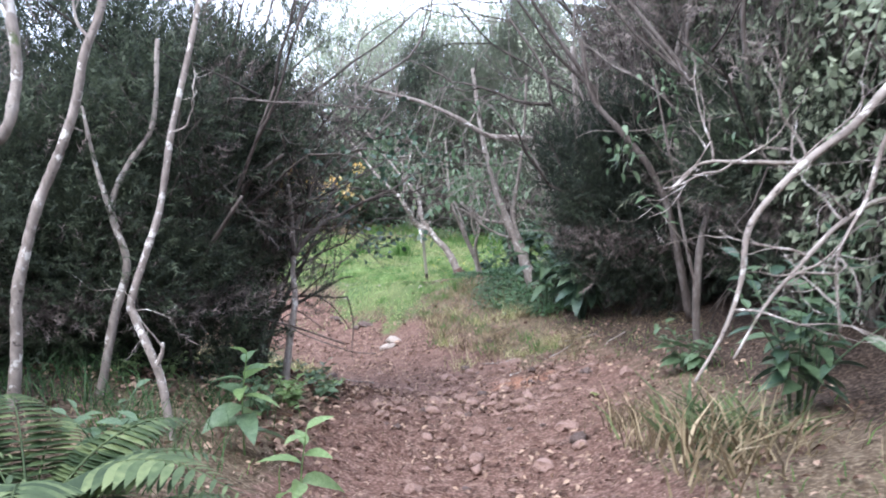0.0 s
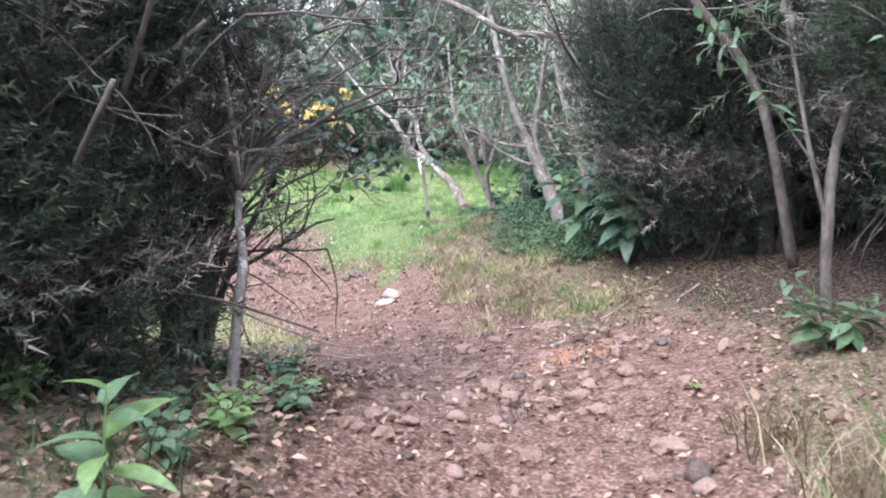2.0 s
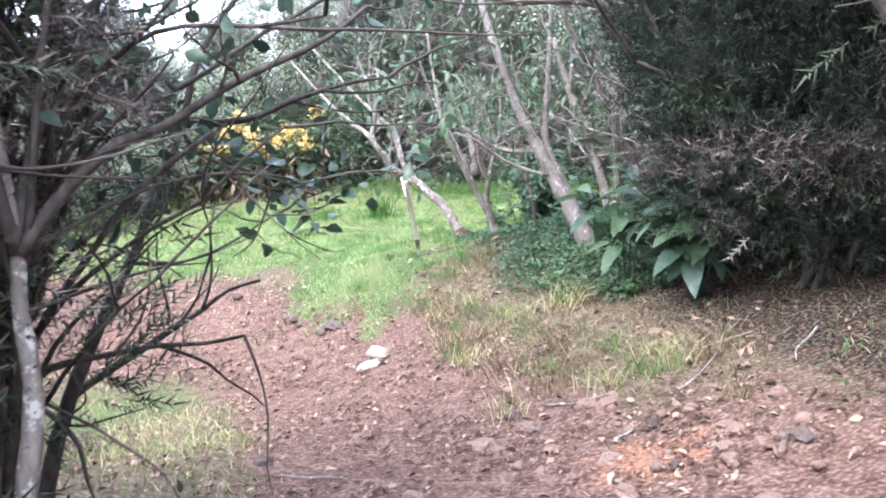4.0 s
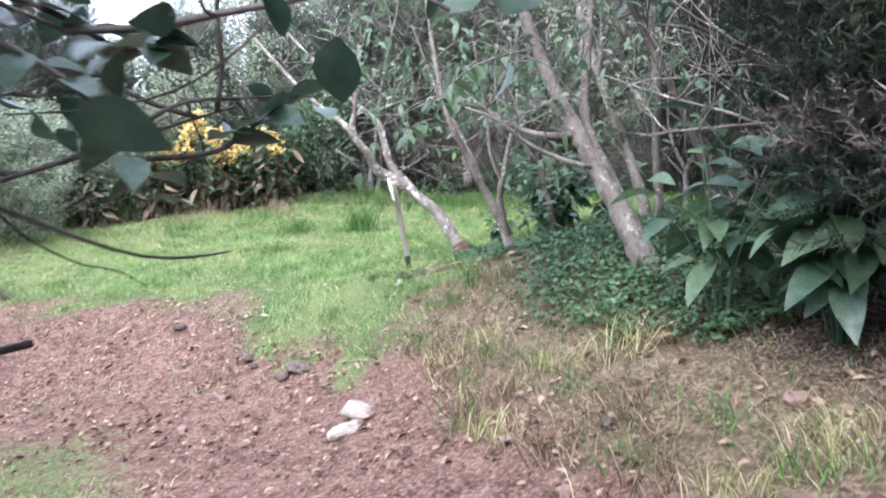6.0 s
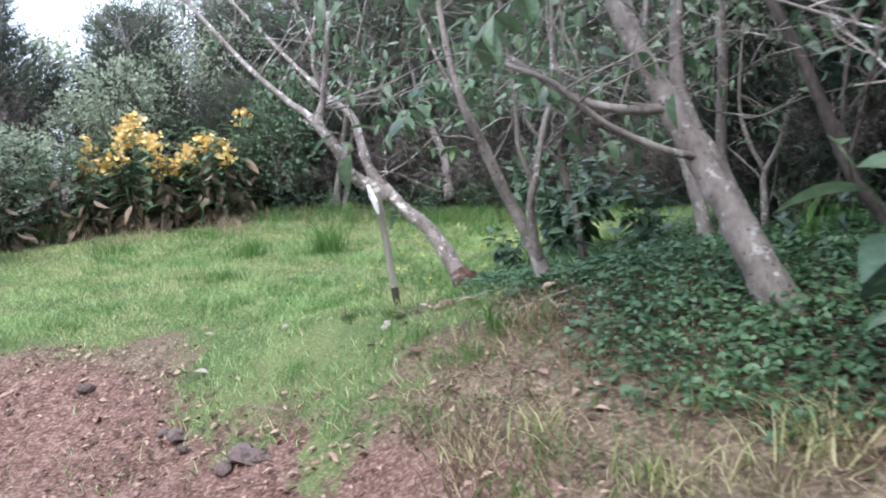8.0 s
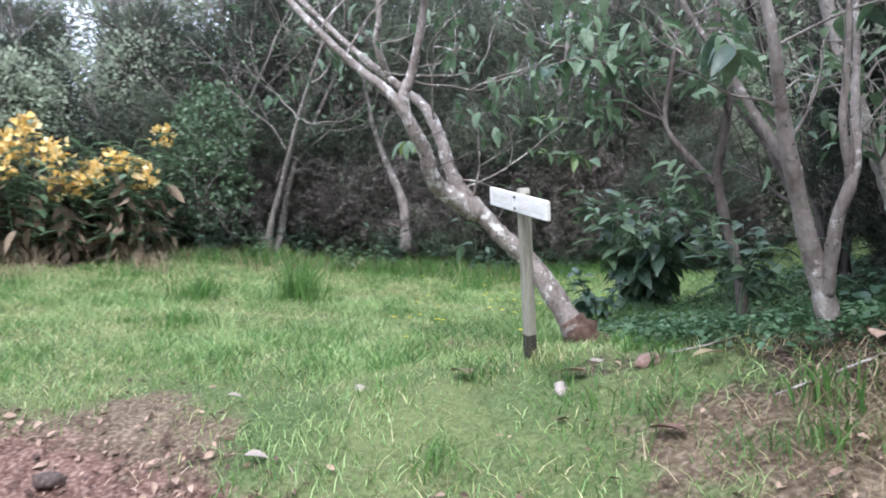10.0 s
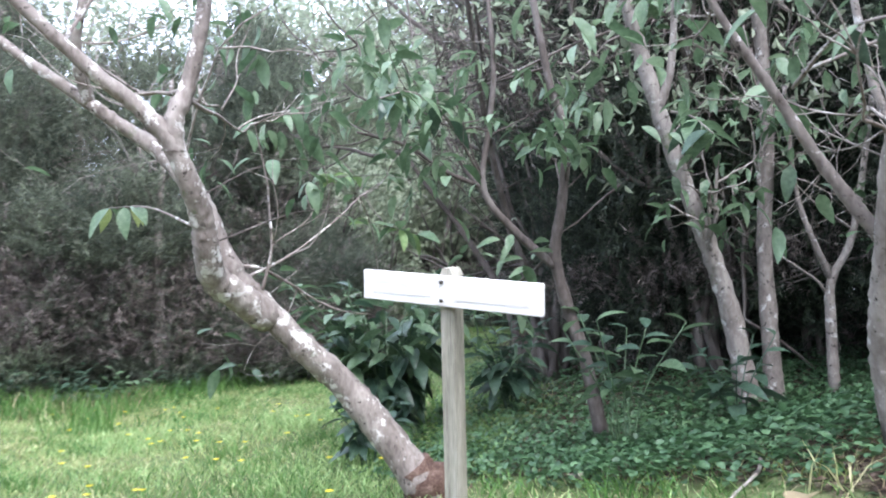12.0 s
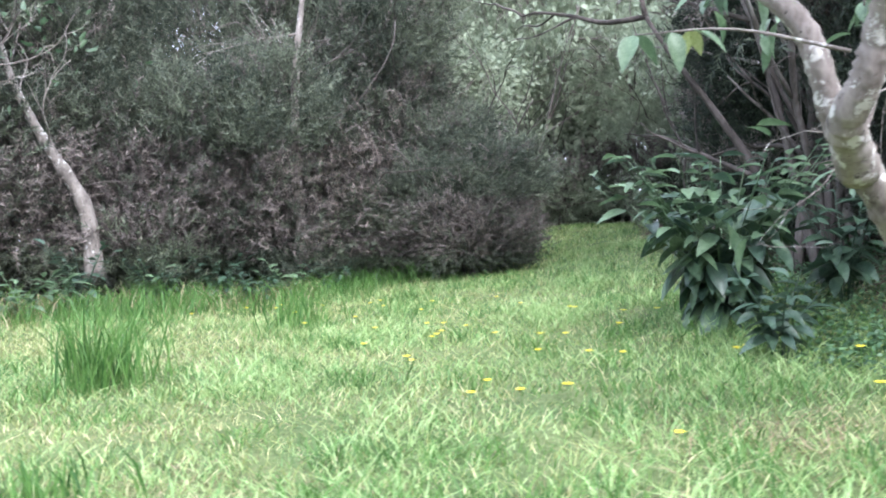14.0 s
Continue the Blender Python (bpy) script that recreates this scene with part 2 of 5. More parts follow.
def land(x, y):
    """Height of the ground: a trail that falls to a dip, banks beside it and a lawn beyond."""
    x, y = np.asarray(x, float), np.asarray(y, float)
    u, v = 2.0 * np.tanh((x - 0.5) / 8), 1.6 * np.tanh((y - 8) / 16)
    terms = [u**i * v**j for i in range(3) for j in range(4) if i + j <= 3]
    terms += [np.exp(-((x - cx) ** 2 + (y - cy) ** 2) / (2 * s * s)) for cx, cy, s in HUMPS]
    z = sum(w * q for w, q in zip(FLAT, terms))
    far = np.clip((np.hypot(x - 0.5, y - 8) - 14) / 8, 0, 1)
    rise = 0.6 * np.exp(-((x - 9.0) ** 2 + (y - 21.5) ** 2) / 12)
    dip = 0.3 * np.exp(-(((x + 8) / 2.6) ** 2 + ((y - 15.5) / 4) ** 2)) + 0.1 * np.exp(-(((x - 0.4) / 1.6) ** 2 + ((y - 11.7) / 1.2) ** 2))
    return np.clip(z, -0.9, 1.25) * (1 - far) + 0.4 * far + rise - dip


def h(x, y):
    return float(land(x, y))


TRAIL = [(2.5, -9.0), (2.3, -4.6), (1.95, -1.0), (1.6, 2.0), (0.75, 4.8), (-0.35, 7.4), (-1.6, 8.8), (-3.2, 9.5), (-5.8, 9.6), (-10.0, 9.3)]


def trail_gap(x, y):
    """Distance from the trail's middle line."""
    best = np.full(np.shape(x), 1e9)
    for (ax, ay), (bx, by) in zip(TRAIL, TRAIL[1:]):
        dx, dy = bx - ax, by - ay
        k = np.clip(((x - ax) * dx + (y - ay) * dy) / (dx * dx + dy * dy), 0, 1)
        best = np.minimum(best, np.hypot(x - ax - k * dx, y - ay - k * dy))
    return best


def step(lo, hi, v):
    k = np.clip((v - lo) / (hi - lo), 0, 1)
    return k * k * (3 - 2 * k)


def dirt_share(x, y):
    rubble = np.exp(-(((x - 2.2) / 1.15) ** 2 + ((y - 3.2) / 1.9) ** 2))
    return np.maximum(1 - step(0.75, 1.5, trail_gap(x, y)), rubble)


def turf_share(x, y):
    edge = np.interp(x, [-9, -4.5, -3.2, -2.4, -1.85, -1.5, -1.3, -0.65, -0.15, 0.4, 0.9, 3.0], [11.0, 10.6, 10.8, 10.7, 10.35, 9.9, 9.5, 9.3, 9.05, 9.15, 9.8, 9.6])
    edge = edge + 0.16 * np.sin(x * 6.1 + 2 * np.sin(y * 3.3)) + 0.12 * np.sin(y * 8.3 - x * 4.0)
    lawn = step(-0.7, 0.8, y - edge) * (1 - step(0.3, 1.0 + 1.2 * step(12, 13.5, y), x - 0.35 - 0.55 * step(11.6, 13, y) - 0.6 * np.maximum(y - 12, 0))) * (1 - step(19.3, 20.8, y))
    verge = np.exp(-(((x + 2.6) / 1.2) ** 2 + ((y - 7.2) / 1.5) ** 2))
    island = np.exp(-(((x + 0.35) / 0.25) ** 2 + ((y - 8.9) / 0.7) ** 2)) * 0.8
    worn = 0.65 * np.exp(-(((x + 2.3) / 0.4) ** 2 + ((y - 10.9) / 0.55) ** 2)) + 0.55 * np.exp(-(((x - 0.25) / 0.35) ** 2 + ((y - 9.55) / 0.4) ** 2)) + 0.6 * np.exp(-(((x - 0.3) / 0.4) ** 2 + ((y - 10.3) / 0.25) ** 2))
    along = np.clip(((x - 3.6) * 0.75 + (y - 16.6) * 0.66) / 8.0, 0, 1) * 8.0
    lane = 1 - step(0.9, 1.5, np.hypot(x - 3.6 - 0.75 * along, y - 16.6 - 0.66 * along))
    return np.clip(np.maximum(np.maximum(np.maximum(lawn, lane), verge * 0.6), island) - worn, 0, 1)


# ---- from the trail's plan to the place ----
# The trail half (small y) is drawn on a plan of its own, which lies turned, tilted and a little reduced against the lawn half.
PLAN_SCALE = 1.154
PLAN_TURN = np.array([[0.98753, -0.08686, -0.13133], [0.08414, 0.99611, -0.02615], [0.13309, 0.01477, 0.99099]])
PLAN_SHIFT = np.array([1.1435, -1.733, -0.2115])


def plan_weight(y):
    k = np.clip((np.asarray(y, float) - 9.2) / 1.7, 0, 1)
    return 1 - k * k * (3 - 2 * k)


def settle(p):
    """Carry points of the plan to the place; beyond the trail's width the tilt levels out."""
    p = np.asarray(p, float).reshape(-1, 3)
    q = p.copy()
    level = 7.0 * np.tanh(p[:, 0] / 7.0)
    full = PLAN_SCALE * p @ PLAN_TURN.T + PLAN_SHIFT
    full[:, 1] += PLAN_SCALE * PLAN_TURN[1, 0] * (level - p[:, 0])
    full[:, 2] += PLAN_SCALE * PLAN_TURN[2, 0] * (level - p[:, 0])
    return q + plan_weight(p[:, 1])[:, None] * (full - q)


# ---- mesh tools ----
class Shape:
    """Vertices and faces gathered into one mesh."""

    def __init__(self):
        self.v, self.f, self.n = [], [], 0

    def add(self, verts, faces):
        verts = np.asarray(verts, float).reshape(-1, 3)
        self.v.append(verts)
        self.f.append((np.asarray(faces, int) + self.n))
        self.n += len(verts)
        return self

    def mesh(self, name, mat, smooth=True):
        me = bpy.data.meshes.new(name)
        v = np.concatenate(self.v)
        me.vertices.add(len(v))
        me.vertices.foreach_set("co", v.astype(np.float32).ravel())
        loops = np.concatenate([q.ravel() for q in self.f])
        sizes = np.concatenate([np.full(len(q), q.shape[1]) for q in self.f])
        me.loops.add(len(loops))
        me.loops.foreach_set("vertex_index", loops.astype(np.int32))
        me.polygons.add(len(sizes))
        me.polygons.foreach_set("loop_start", np.concatenate([[0], np.cumsum(sizes)[:-1]]).astype(np.int32))
        me.polygons.foreach_set("use_smooth", np.full(len(sizes), smooth))
        me.update(calc_edges=True)
        me.materials.append(mat)
        return me


IN_PLACE = []


def thing(name, label, category, x, y, z=None, group="", turn=0.0):
    ob = new(name)
    ob.empty_display_size = 0.1
    ob.matrix_basis = pose(x, y, h(x, y) if z is None else z, 0, 0, turn)
    return tagged(ob, label, category, group)


def part(name, shape, mat, parent, label="", smooth=True, kind=""):
    ob = new(name, shape.mesh(name, mat, smooth) if isinstance(shape, Shape) else shape)
    ob.parent = parent
    return tagged(ob, label, kind=kind)


def single(name, shape, mat, label, category, kind="", group="", smooth=True):
    return tagged(new(name, shape.mesh(name, mat, smooth)), label, category, group, kind)


def smooth_line(points, steps=4):
    """A rounded line through the points (Catmull-Rom)."""
    p = [np.array(q, float) for q in points]
    p = [2 * p[0] - p[1]] + p + [2 * p[-1] - p[-2]]
    out = []
    for k in range(1, len(p) - 2):
        for s in np.arange(0, 1, 1 / steps):
            a, b, c, d = p[k - 1 : k + 3]
            out.append(0.5 * (2 * b + (c - a) * s + (2 * a - 5 * b + 4 * c - d) * s * s + (3 * b - a - 3 * c + d) * s**3))
    out.append(p[-2])
    return np.array(out)


def tube(shape, points, r0, r1, sides=8, knots=0.12, steps=4, rng=np.random.RandomState(3), flare=0.0):
    """A tapered, slightly knotted stem along a line."""
    line = smooth_line(points, steps) if steps > 1 else np.array(points, float)
    n = len(line)
    tan = np.gradient(line, axis=0)
    tan /= np.linalg.norm(tan, axis=1)[:, None] + 1e-9
    ref = np.array([0.3, 0.9, 0.31]) if abs(tan[0] @ [0.3, 0.9, 0.31]) < 0.9 else np.array([1.0, 0, 0])
    side = np.cross(tan, ref)
    side /= np.linalg.norm(side, axis=1)[:, None]
    up = np.cross(side, tan)
    k = np.linspace(0, 1, n)
    rad = (r0 + (r1 - r0) * k**0.85) * (1 + knots * rng.uniform(-1, 1, n)) + flare * np.exp(-k * 14)
    ang = np.arange(sides) * 2 * math.pi / sides
    ring = rad[:, None] * (1 + knots * 0.6 * rng.uniform(-1, 1, (n, sides)))
    v = line[:, None] + ring[..., None] * (np.cos(ang)[None, :, None] * side[:, None] + np.sin(ang)[None, :, None] * up[:, None])
    i, j = np.meshgrid(np.arange(n - 1), np.arange(sides), indexing="ij")
    q = np.stack([i * sides + j, i * sides + (j + 1) % sides, (i + 1) * sides + (j + 1) % sides, (i + 1) * sides + j], -1).reshape(-1, 4)
    shape.add(v.reshape(-1, 3), q)
    shape.add([line[0], line[-1]], np.zeros((0, 3), int))
    top, base = (n - 1) * sides, shape.n - 2 - n * sides
    ids = np.arange(sides)
    shape.f.append(np.stack([base + top + ids, base + top + (ids + 1) % sides, np.full(sides, shape.n - 1)], -1))
    shape.f.append(np.stack([base + (ids + 1) % sides, base + ids, np.full(sides, shape.n - 2)], -1))
    return line


def frames_of(direction, spin):
    """Rotations whose y axis runs along each direction, spun about it."""
    d = direction / (np.linalg.norm(direction, axis=1)[:, None] + 1e-9)
    ref = np.where(np.abs(d[:, 2:3]) < 0.95, [[0, 0, 1.0]], [[1.0, 0, 0]])
    s = np.cross(d, ref)
    s /= np.linalg.norm(s, axis=1)[:, None]
    u = np.cross(s, d)
    c, w = np.cos(spin)[:, None], np.sin(spin)[:, None]
    return np.stack([s * c + u * w, d, u * c - s * w], -1)


def scatter(shape, verts, faces, places, rots, sizes):
    """Copies of a small pattern, joined into the shape."""
    verts = np.asarray(verts, float)
    v = np.einsum("nij,vj->nvi", rots, verts) * np.asarray(sizes)[:, None, None] + np.asarray(places)[:, None]
    f = (np.asarray(faces)[None] + (np.arange(len(places)) * len(verts))[:, None, None]).reshape(-1, np.asarray(faces).shape[1])
    shape.add(v.reshape(-1, 3), f)


def leaf_pattern(width=0.32, droop=0.25, fold=0.1, rows=5, wave=0.0):
    """A pointed leaf one unit long, folded on its midrib and drooping, in triangles."""
    v, f = [(0, 0, 0)], []
    for k in range(1, rows):
        s = k / rows
        w = width * math.sin(math.pi * min(1, s**0.8)) ** 0.9 * (1 + wave * (-1) ** k)
        z = -droop * s * s
        v += [(-w, s, z + fold * w * 3), (0, s, z), (w, s, z + fold * w * 3)]
    v.append((0, 1, -droop))
    f += [(0, 2, 1), (0, 3, 2)]
    for k in range(rows - 2):
        o = 1 + 3 * k
        f += [(o, o + 1, o + 4), (o, o + 4, o + 3), (o + 1, o + 2, o + 5), (o + 1, o + 5, o + 4)]
    o, e = 1 + 3 * (rows - 2), len(v) - 1
    f += [(o, o + 1, e), (o + 1, o + 2, e)]
    return np.array(v), np.array(f)


LEAF_V, LEAF_F = leaf_pattern()
LEAF_SMALL_V, LEAF_SMALL_F = leaf_pattern(0.36, 0.2, 0.12, 3)
LONG_V, LONG_F = leaf_pattern(0.17, 0.35, 0.1, 5)


def spray_pattern(needles=12, seed=1):
    """A heath twig with its needles, one unit long."""
    r = np.random.RandomState(seed)
    v, f = [(-0.012, 0, 0), (0.012, 0, 0), (0, 1, 0.02)], [(0, 1, 2)]
    for k in range(needles):
        s = 0.15 + 0.85 * k / needles
        a = k * 2.4
        out = np.array([math.cos(a) * 0.8, 0.75, math.sin(a) * 0.8])
        out /= np.linalg.norm(out)
        b = np.array([0, s, 0])
        ln = r.uniform(0.22, 0.42)
        cross = np.cross(out, [0.3, 0.2, 0.93])
        cross *= 0.028 / np.linalg.norm(cross)
        o = len(v)
        v += [tuple(b - cross), tuple(b + cross), tuple(b + out * ln)]
        f.append((o, o + 1, o + 2))
    return np.array(v), np.array(f)


SPRAY_V, SPRAY_F = spray_pattern()


def limb_walk(start, direction, length, rng, bend=0.25, lift=0.05, segments=6):
    pts, d = [np.array(start, float)], np.array(direction, float) / np.linalg.norm(direction)
    for _ in range(segments):
        d = d + rng.normal(0, bend, 3) + np.array([0, 0, lift])
        d /= np.linalg.norm(d)
        pts.append(pts[-1] + d * length / segments)
    return pts


def branches(shape, start, direction, length, radius, rng, depth=2, spread=0.8, lift=0.08, tips=None, sides=5, kids=4, bend=0.22):
    """A branch that forks again and again; its ends are gathered in tips."""
    pts = limb_walk(start, direction, length, rng, bend, lift)
    tube(shape, pts, radius, radius * 0.35, sides, 0.1, 2, rng)
    if tips is not None:
        tips.append((pts[-1], pts[-1] - pts[-2]))
        if depth == 0:
            tips += [(pts[k], pts[k] - pts[k - 1]) for k in (3, 5)]
    if depth:
        for _ in range(kids):
            k = rng.randint(2, len(pts))
            d = pts[k] - pts[k - 1]
            d = d / np.linalg.norm(d) + rng.normal(0, spread, 3)
            branches(shape, pts[k], d, length * rng.uniform(0.45, 0.7), radius * 0.5, rng, depth - 1, spread, lift, tips, max(3, sides - 1), kids, bend)


# ---- ground ----
def build_ground():
    def axis(lo, hi, gap):
        mid = np.arange(lo, hi + gap / 2, gap)
        out = np.cumsum(gap * 1.28 ** np.arange(1, 32))
        return np.concatenate([lo - out[::-1], mid, hi + out])

    xs, ys = axis(-8, 7, 0.085), axis(-8, 23, 0.085)
    X, Y = np.meshgrid(xs, ys)
    Z = land(X, Y)
    near = (np.abs(X) < 9) & (Y > -9) & (Y < 24)
    bumps = np.zeros_like(Z)
    for iy, ix in zip(*np.nonzero(near)):
        q = Vector((xs[ix], ys[iy], 0))
        bumps[iy, ix] = 0.028 * noise.noise(q * 1.7) + 0.016 * noise.noise(q * 5) + 0.010 * noise.noise(q * 13)
    Z = Z + bumps
    shape = Shape()
    ny, nx = Z.shape
    i, j = np.meshgrid(np.arange(ny - 1), np.arange(nx - 1), indexing="ij")
    q = np.stack([i * nx + j, i * nx + j + 1, (i + 1) * nx + j + 1, (i + 1) * nx + j], -1).reshape(-1, 4)
    shape.add(np.stack([X, Y, Z], -1).reshape(-1, 3), q)
    ob = single("ground", shape, GROUND, "red dirt trail, leaf litter and lawn soil", "ground", "structure")
    for name, share in (("dirt", dirt_share(X, Y)), ("turf", turf_share(X, Y)), ("humus", step(1.5, 2.7, trail_gap(X, Y))),
                        ("ochre", 0.7 * np.exp(-(((X - 1.95) / 0.45) ** 2 + ((Y - 4.15) / 0.35) ** 2)))):
        att = ob.data.attributes.new(name, "FLOAT", "POINT")
        att.data.foreach_set("value", share.astype(np.float32).ravel())
    return ob


build_ground()

# ---- heath bushes and trees ----
def crown_points(n, lobes, rng, shell=0.55):
    """Places and outward directions in a crown made of several egg-shaped lobes."""
    lobes = np.array(lobes, float)
    w = lobes[:, 3] * lobes[:, 4] * lobes[:, 5]
    pick = rng.choice(len(lobes), n, p=w / w.sum())
    d = rng.normal(size=(n, 3))
    d /= np.linalg.norm(d, axis=1)[:, None]
    r = rng.uniform(shell, 1.0, n) ** 0.7 * (1 + 0.16 * np.sin(d[:, 0] * 7 + pick) * np.cos(d[:, 2] * 6 + d[:, 1] * 5))
    p = lobes[pick, :3] + d * lobes[pick, 3:6] * r[:, None]
    return p, d


def heath(name, label, seed, lobes, n, mat=HEATH, stems=6, spray=0.2, bark=BARK_DARK, height=2.0, spread=0.5, category="shrub", dry=0.25):
    """A dense heath shrub: stems from the root, needle sprays in ragged lobes, dry sprays below."""
    rng = np.random.RandomState(seed)
    root = new(name)
    tagged(root, label, category, "heath thicket")
    for k in range(stems):
        a = k * 2.4 + rng.uniform(0, 1)
        s = Shape()
        foot = np.array([math.cos(a) * 0.12, math.sin(a) * 0.12, -0.05])
        lobe = lobes[k % len(lobes)]
        aim = np.array(lobe[:3]) - foot
        branches(s, foot, aim + rng.normal(0, 0.1, 3), np.linalg.norm(aim) * 1.1, 0.028 + 0.012 * rng.rand(), rng, 2, 0.6, 0.03, None, 6, 3, 0.16)
        part("stem", s, bark, root)
    p, d = crown_points(n // 16, lobes, rng)
    p, d = np.repeat(p, 16, 0), np.repeat(d, 16, 0)
    p = p + rng.normal(0, 0.6 * spray, p.shape)
    d = d + 0.8 * rng.normal(0, 1, (n // 16, 3)).repeat(16, 0) * 0.5
    keep = p[:, 2] > 0.03
    p, d = p[keep], d[keep]
    aim = d * 0.7 + [0, 0, 0.55] + rng.normal(0, 0.35, p.shape)
    rots = frames_of(aim, rng.uniform(0, 6.3, len(p)))
    size = rng.uniform(0.6, 1.25, len(p)) * spray
    low = ((p[:, 2] > np.quantile(p[:, 2], 0.13)) & (p[:, 2] < np.quantile(p[:, 2], dry + 0.13)) & (rng.rand(len(p)) < 0.7)) | (np.repeat(rng.rand(len(p) // 16 + 1), 16)[: len(p)] < 0.06)
    s = Shape()
    scatter(s, SPRAY_V, SPRAY_F, p[~low], rots[~low], size[~low])
    part("crown", s, mat, root, kind="stuff")
    if low.any():
        s = Shape()
        scatter(s, SPRAY_V, SPRAY_F, p[low], rots[low], size[low])
        part("dry_foliage", s, HEATH_GREY, root, "dry grey-brown inner foliage", kind="stuff")
    return root


def put(root, x, y, turn=0.0, size=1.0, tall=1.0, sink=0.0):
    root.matrix_basis = Matrix.LocRotScale((x, y, h(x, y) - sink), Euler((0, 0, radians(turn))), (size, size, size * tall))
    return root


def put_copy(root, x, y, turn=0.0, size=1.0, tall=1.0):
    ob = copy_thing(root, Matrix.Identity(4))
    return put(ob, x, y, turn, size, tall)


DARK = "dense dark green heath shrub with needle foliage"
heath_a = put(heath("heath_shrub", DARK, 11, [(0, 0, 1.2, 0.95, 0.9, 0.9), (0.35, 0.2, 2.0, 0.75, 0.7, 0.75), (-0.4, -0.1, 2.3, 0.7, 0.7, 0.7), (0.1, -0.3, 0.55, 0.9, 0.8, 0.5)], 12500, stems=5, dry=0.1), -0.95, 1.55, 20)
heath_b = put(heath("heath_shrub", DARK, 12, [(0, 0, 1.0, 1.1, 0.95, 0.8), (0.7, 0.1, 1.5, 0.75, 0.7, 0.65), (-0.6, 0.2, 1.8, 0.8, 0.8, 0.8), (0.1, 0, 2.3, 0.8, 0.7, 0.6)], 12500, stems=6, dry=0.1), 3.45, 5.95, 0)
heath_c = put(heath("heath_shrub", "tall dark heath with grey dry lower twigs", 13, [(0, 0, 1.6, 1.3, 1.0, 1.3), (0.6, 0, 2.9, 1.0, 0.9, 1.0), (-0.7, 0.2, 3.2, 1.0, 0.9, 1.0), (0, 0.2, 4.2, 0.9, 0.8, 0.8)], 15000, HEATH_OLIVE, stems=6, spray=0.25, dry=0.3), 0.6, 22.0, 0)

heath_d = put(heath("heath_shrub", "dark many-stemmed heath with a lifted crown", 14, [(0, 0, 2.2, 0.7, 0.7, 0.7), (0.4, 0.2, 2.7, 0.6, 0.6, 0.6), (-0.4, -0.2, 2.6, 0.6, 0.6, 0.6), (0.1, 0.3, 1.6, 0.5, 0.5, 0.5), (-0.2, -0.3, 1.3, 0.45, 0.4, 0.5)], 2200, HEATH_OLIVE, stems=11, dry=0.7), -0.45, 2.55, 0)
for x, y, turn, size, tall in ((-0.75, 1.75, 80, 0.9, 1.0), (-0.3, 2.35, 120, 0.7, 1.0),
                               (4.0, 5.6, 40, 1.5, 1.1), (3.7, 7.7, 130, 1.5, 1.1), (3.9, 9.6, 220, 1.5, 1.1), (4.1, 12.2, 300, 1.5, 1.15), (3.9, 14.0, 60, 1.4, 1.15), (4.6, 3.4, 10, 1.4, 1.1)):
    put_copy(heath_d, x, y, turn, size, tall)

# left thicket along the start
for x, y, turn, size, tall in ((-2.5, 0.6, 140, 1.0, 0.68), (-0.95, 0.6, 200, 0.85, 0.85), (-3.6, 2.0, 30, 1.0, 0.55), (-2.5, 4.2, 260, 0.7, 0.5),
                               (-1.7, -1.0, 310, 0.85, 0.5), (-3.2, -1.5, 100, 1.0, 0.6), (-4.2, 4.2, 10, 0.9, 0.5), (-1.8, -3.8, 60, 0.9, 0.6)):
    put_copy(heath_a, x, y, turn, size, tall)
# right thicket
for x, y, turn, size, tall in ((4.75, 4.5, 70, 0.95, 1.1), (4.9, 3.3, 160, 0.9, 1.1), (3.9, 6.9, 310, 0.8, 1.2), (4.7, 5.3, 120, 1.05, 1.15), (5.4, 7.2, 40, 1.15, 1.3), (4.4, 7.6, 200, 0.9, 1.35), (5.7, 4.0, 250, 1.1, 1.25), (6.4, 1.8, 20, 1.2, 1.3), (6.0, -0.6, 170, 1.2, 1.2), (5.6, -3.4, 90, 1.1, 1.2)):
    put_copy(heath_b, x, y, turn, size, tall)
# wall of tall heath behind the lawn and round the place
for x, y, turn, size, tall in ((-1.4, 22.2, 90, 1.0, 1.0), (2.6, 22.0, 180, 0.95, 0.95), (-3.2, 22.8, 250, 1.05, 1.0), (4.3, 20.6, 60, 0.95, 1.0), (-5.4, 23.0, 140, 1.0, 0.9), (-8.0, 22.0, 300, 1.1, 0.8), (7.4, 16.0, 200, 1.05, 1.05),
                               (6.4, 13.8, 10, 1.0, 1.1), (6.0, 11.4, 100, 0.95, 1.1), (-10.0, 19.5, 60, 1.1, 0.9), (-9.5, 10, 160, 1.1, 1.0), (-8.0, 6.0, 220, 1.1, 1.0), (-6.4, 7.6, 20, 0.8, 0.8), (-7.0, 0.5, 70, 1.1, 1.0),
                               (0.6, 24.5, 30, 1.2, 1.15), (8.2, 9.0, 50, 1.1, 1.2), (-11, 14.5, 40, 1.1, 0.9), (1.0, -10.5, 0, 1.0, 1.0), (4.0, -10.0, 150, 1.0, 1.0), (-2.0, -9.0, 80, 1.0, 1.0), (3.3, 19.6, 300, 0.55, 0.5), (1.6, 20.9, 45, 0.6, 0.55)):
    put_copy(heath_c, x, y, turn, size, tall * (1.2 if y > 20 and x > -4 else 1.0))


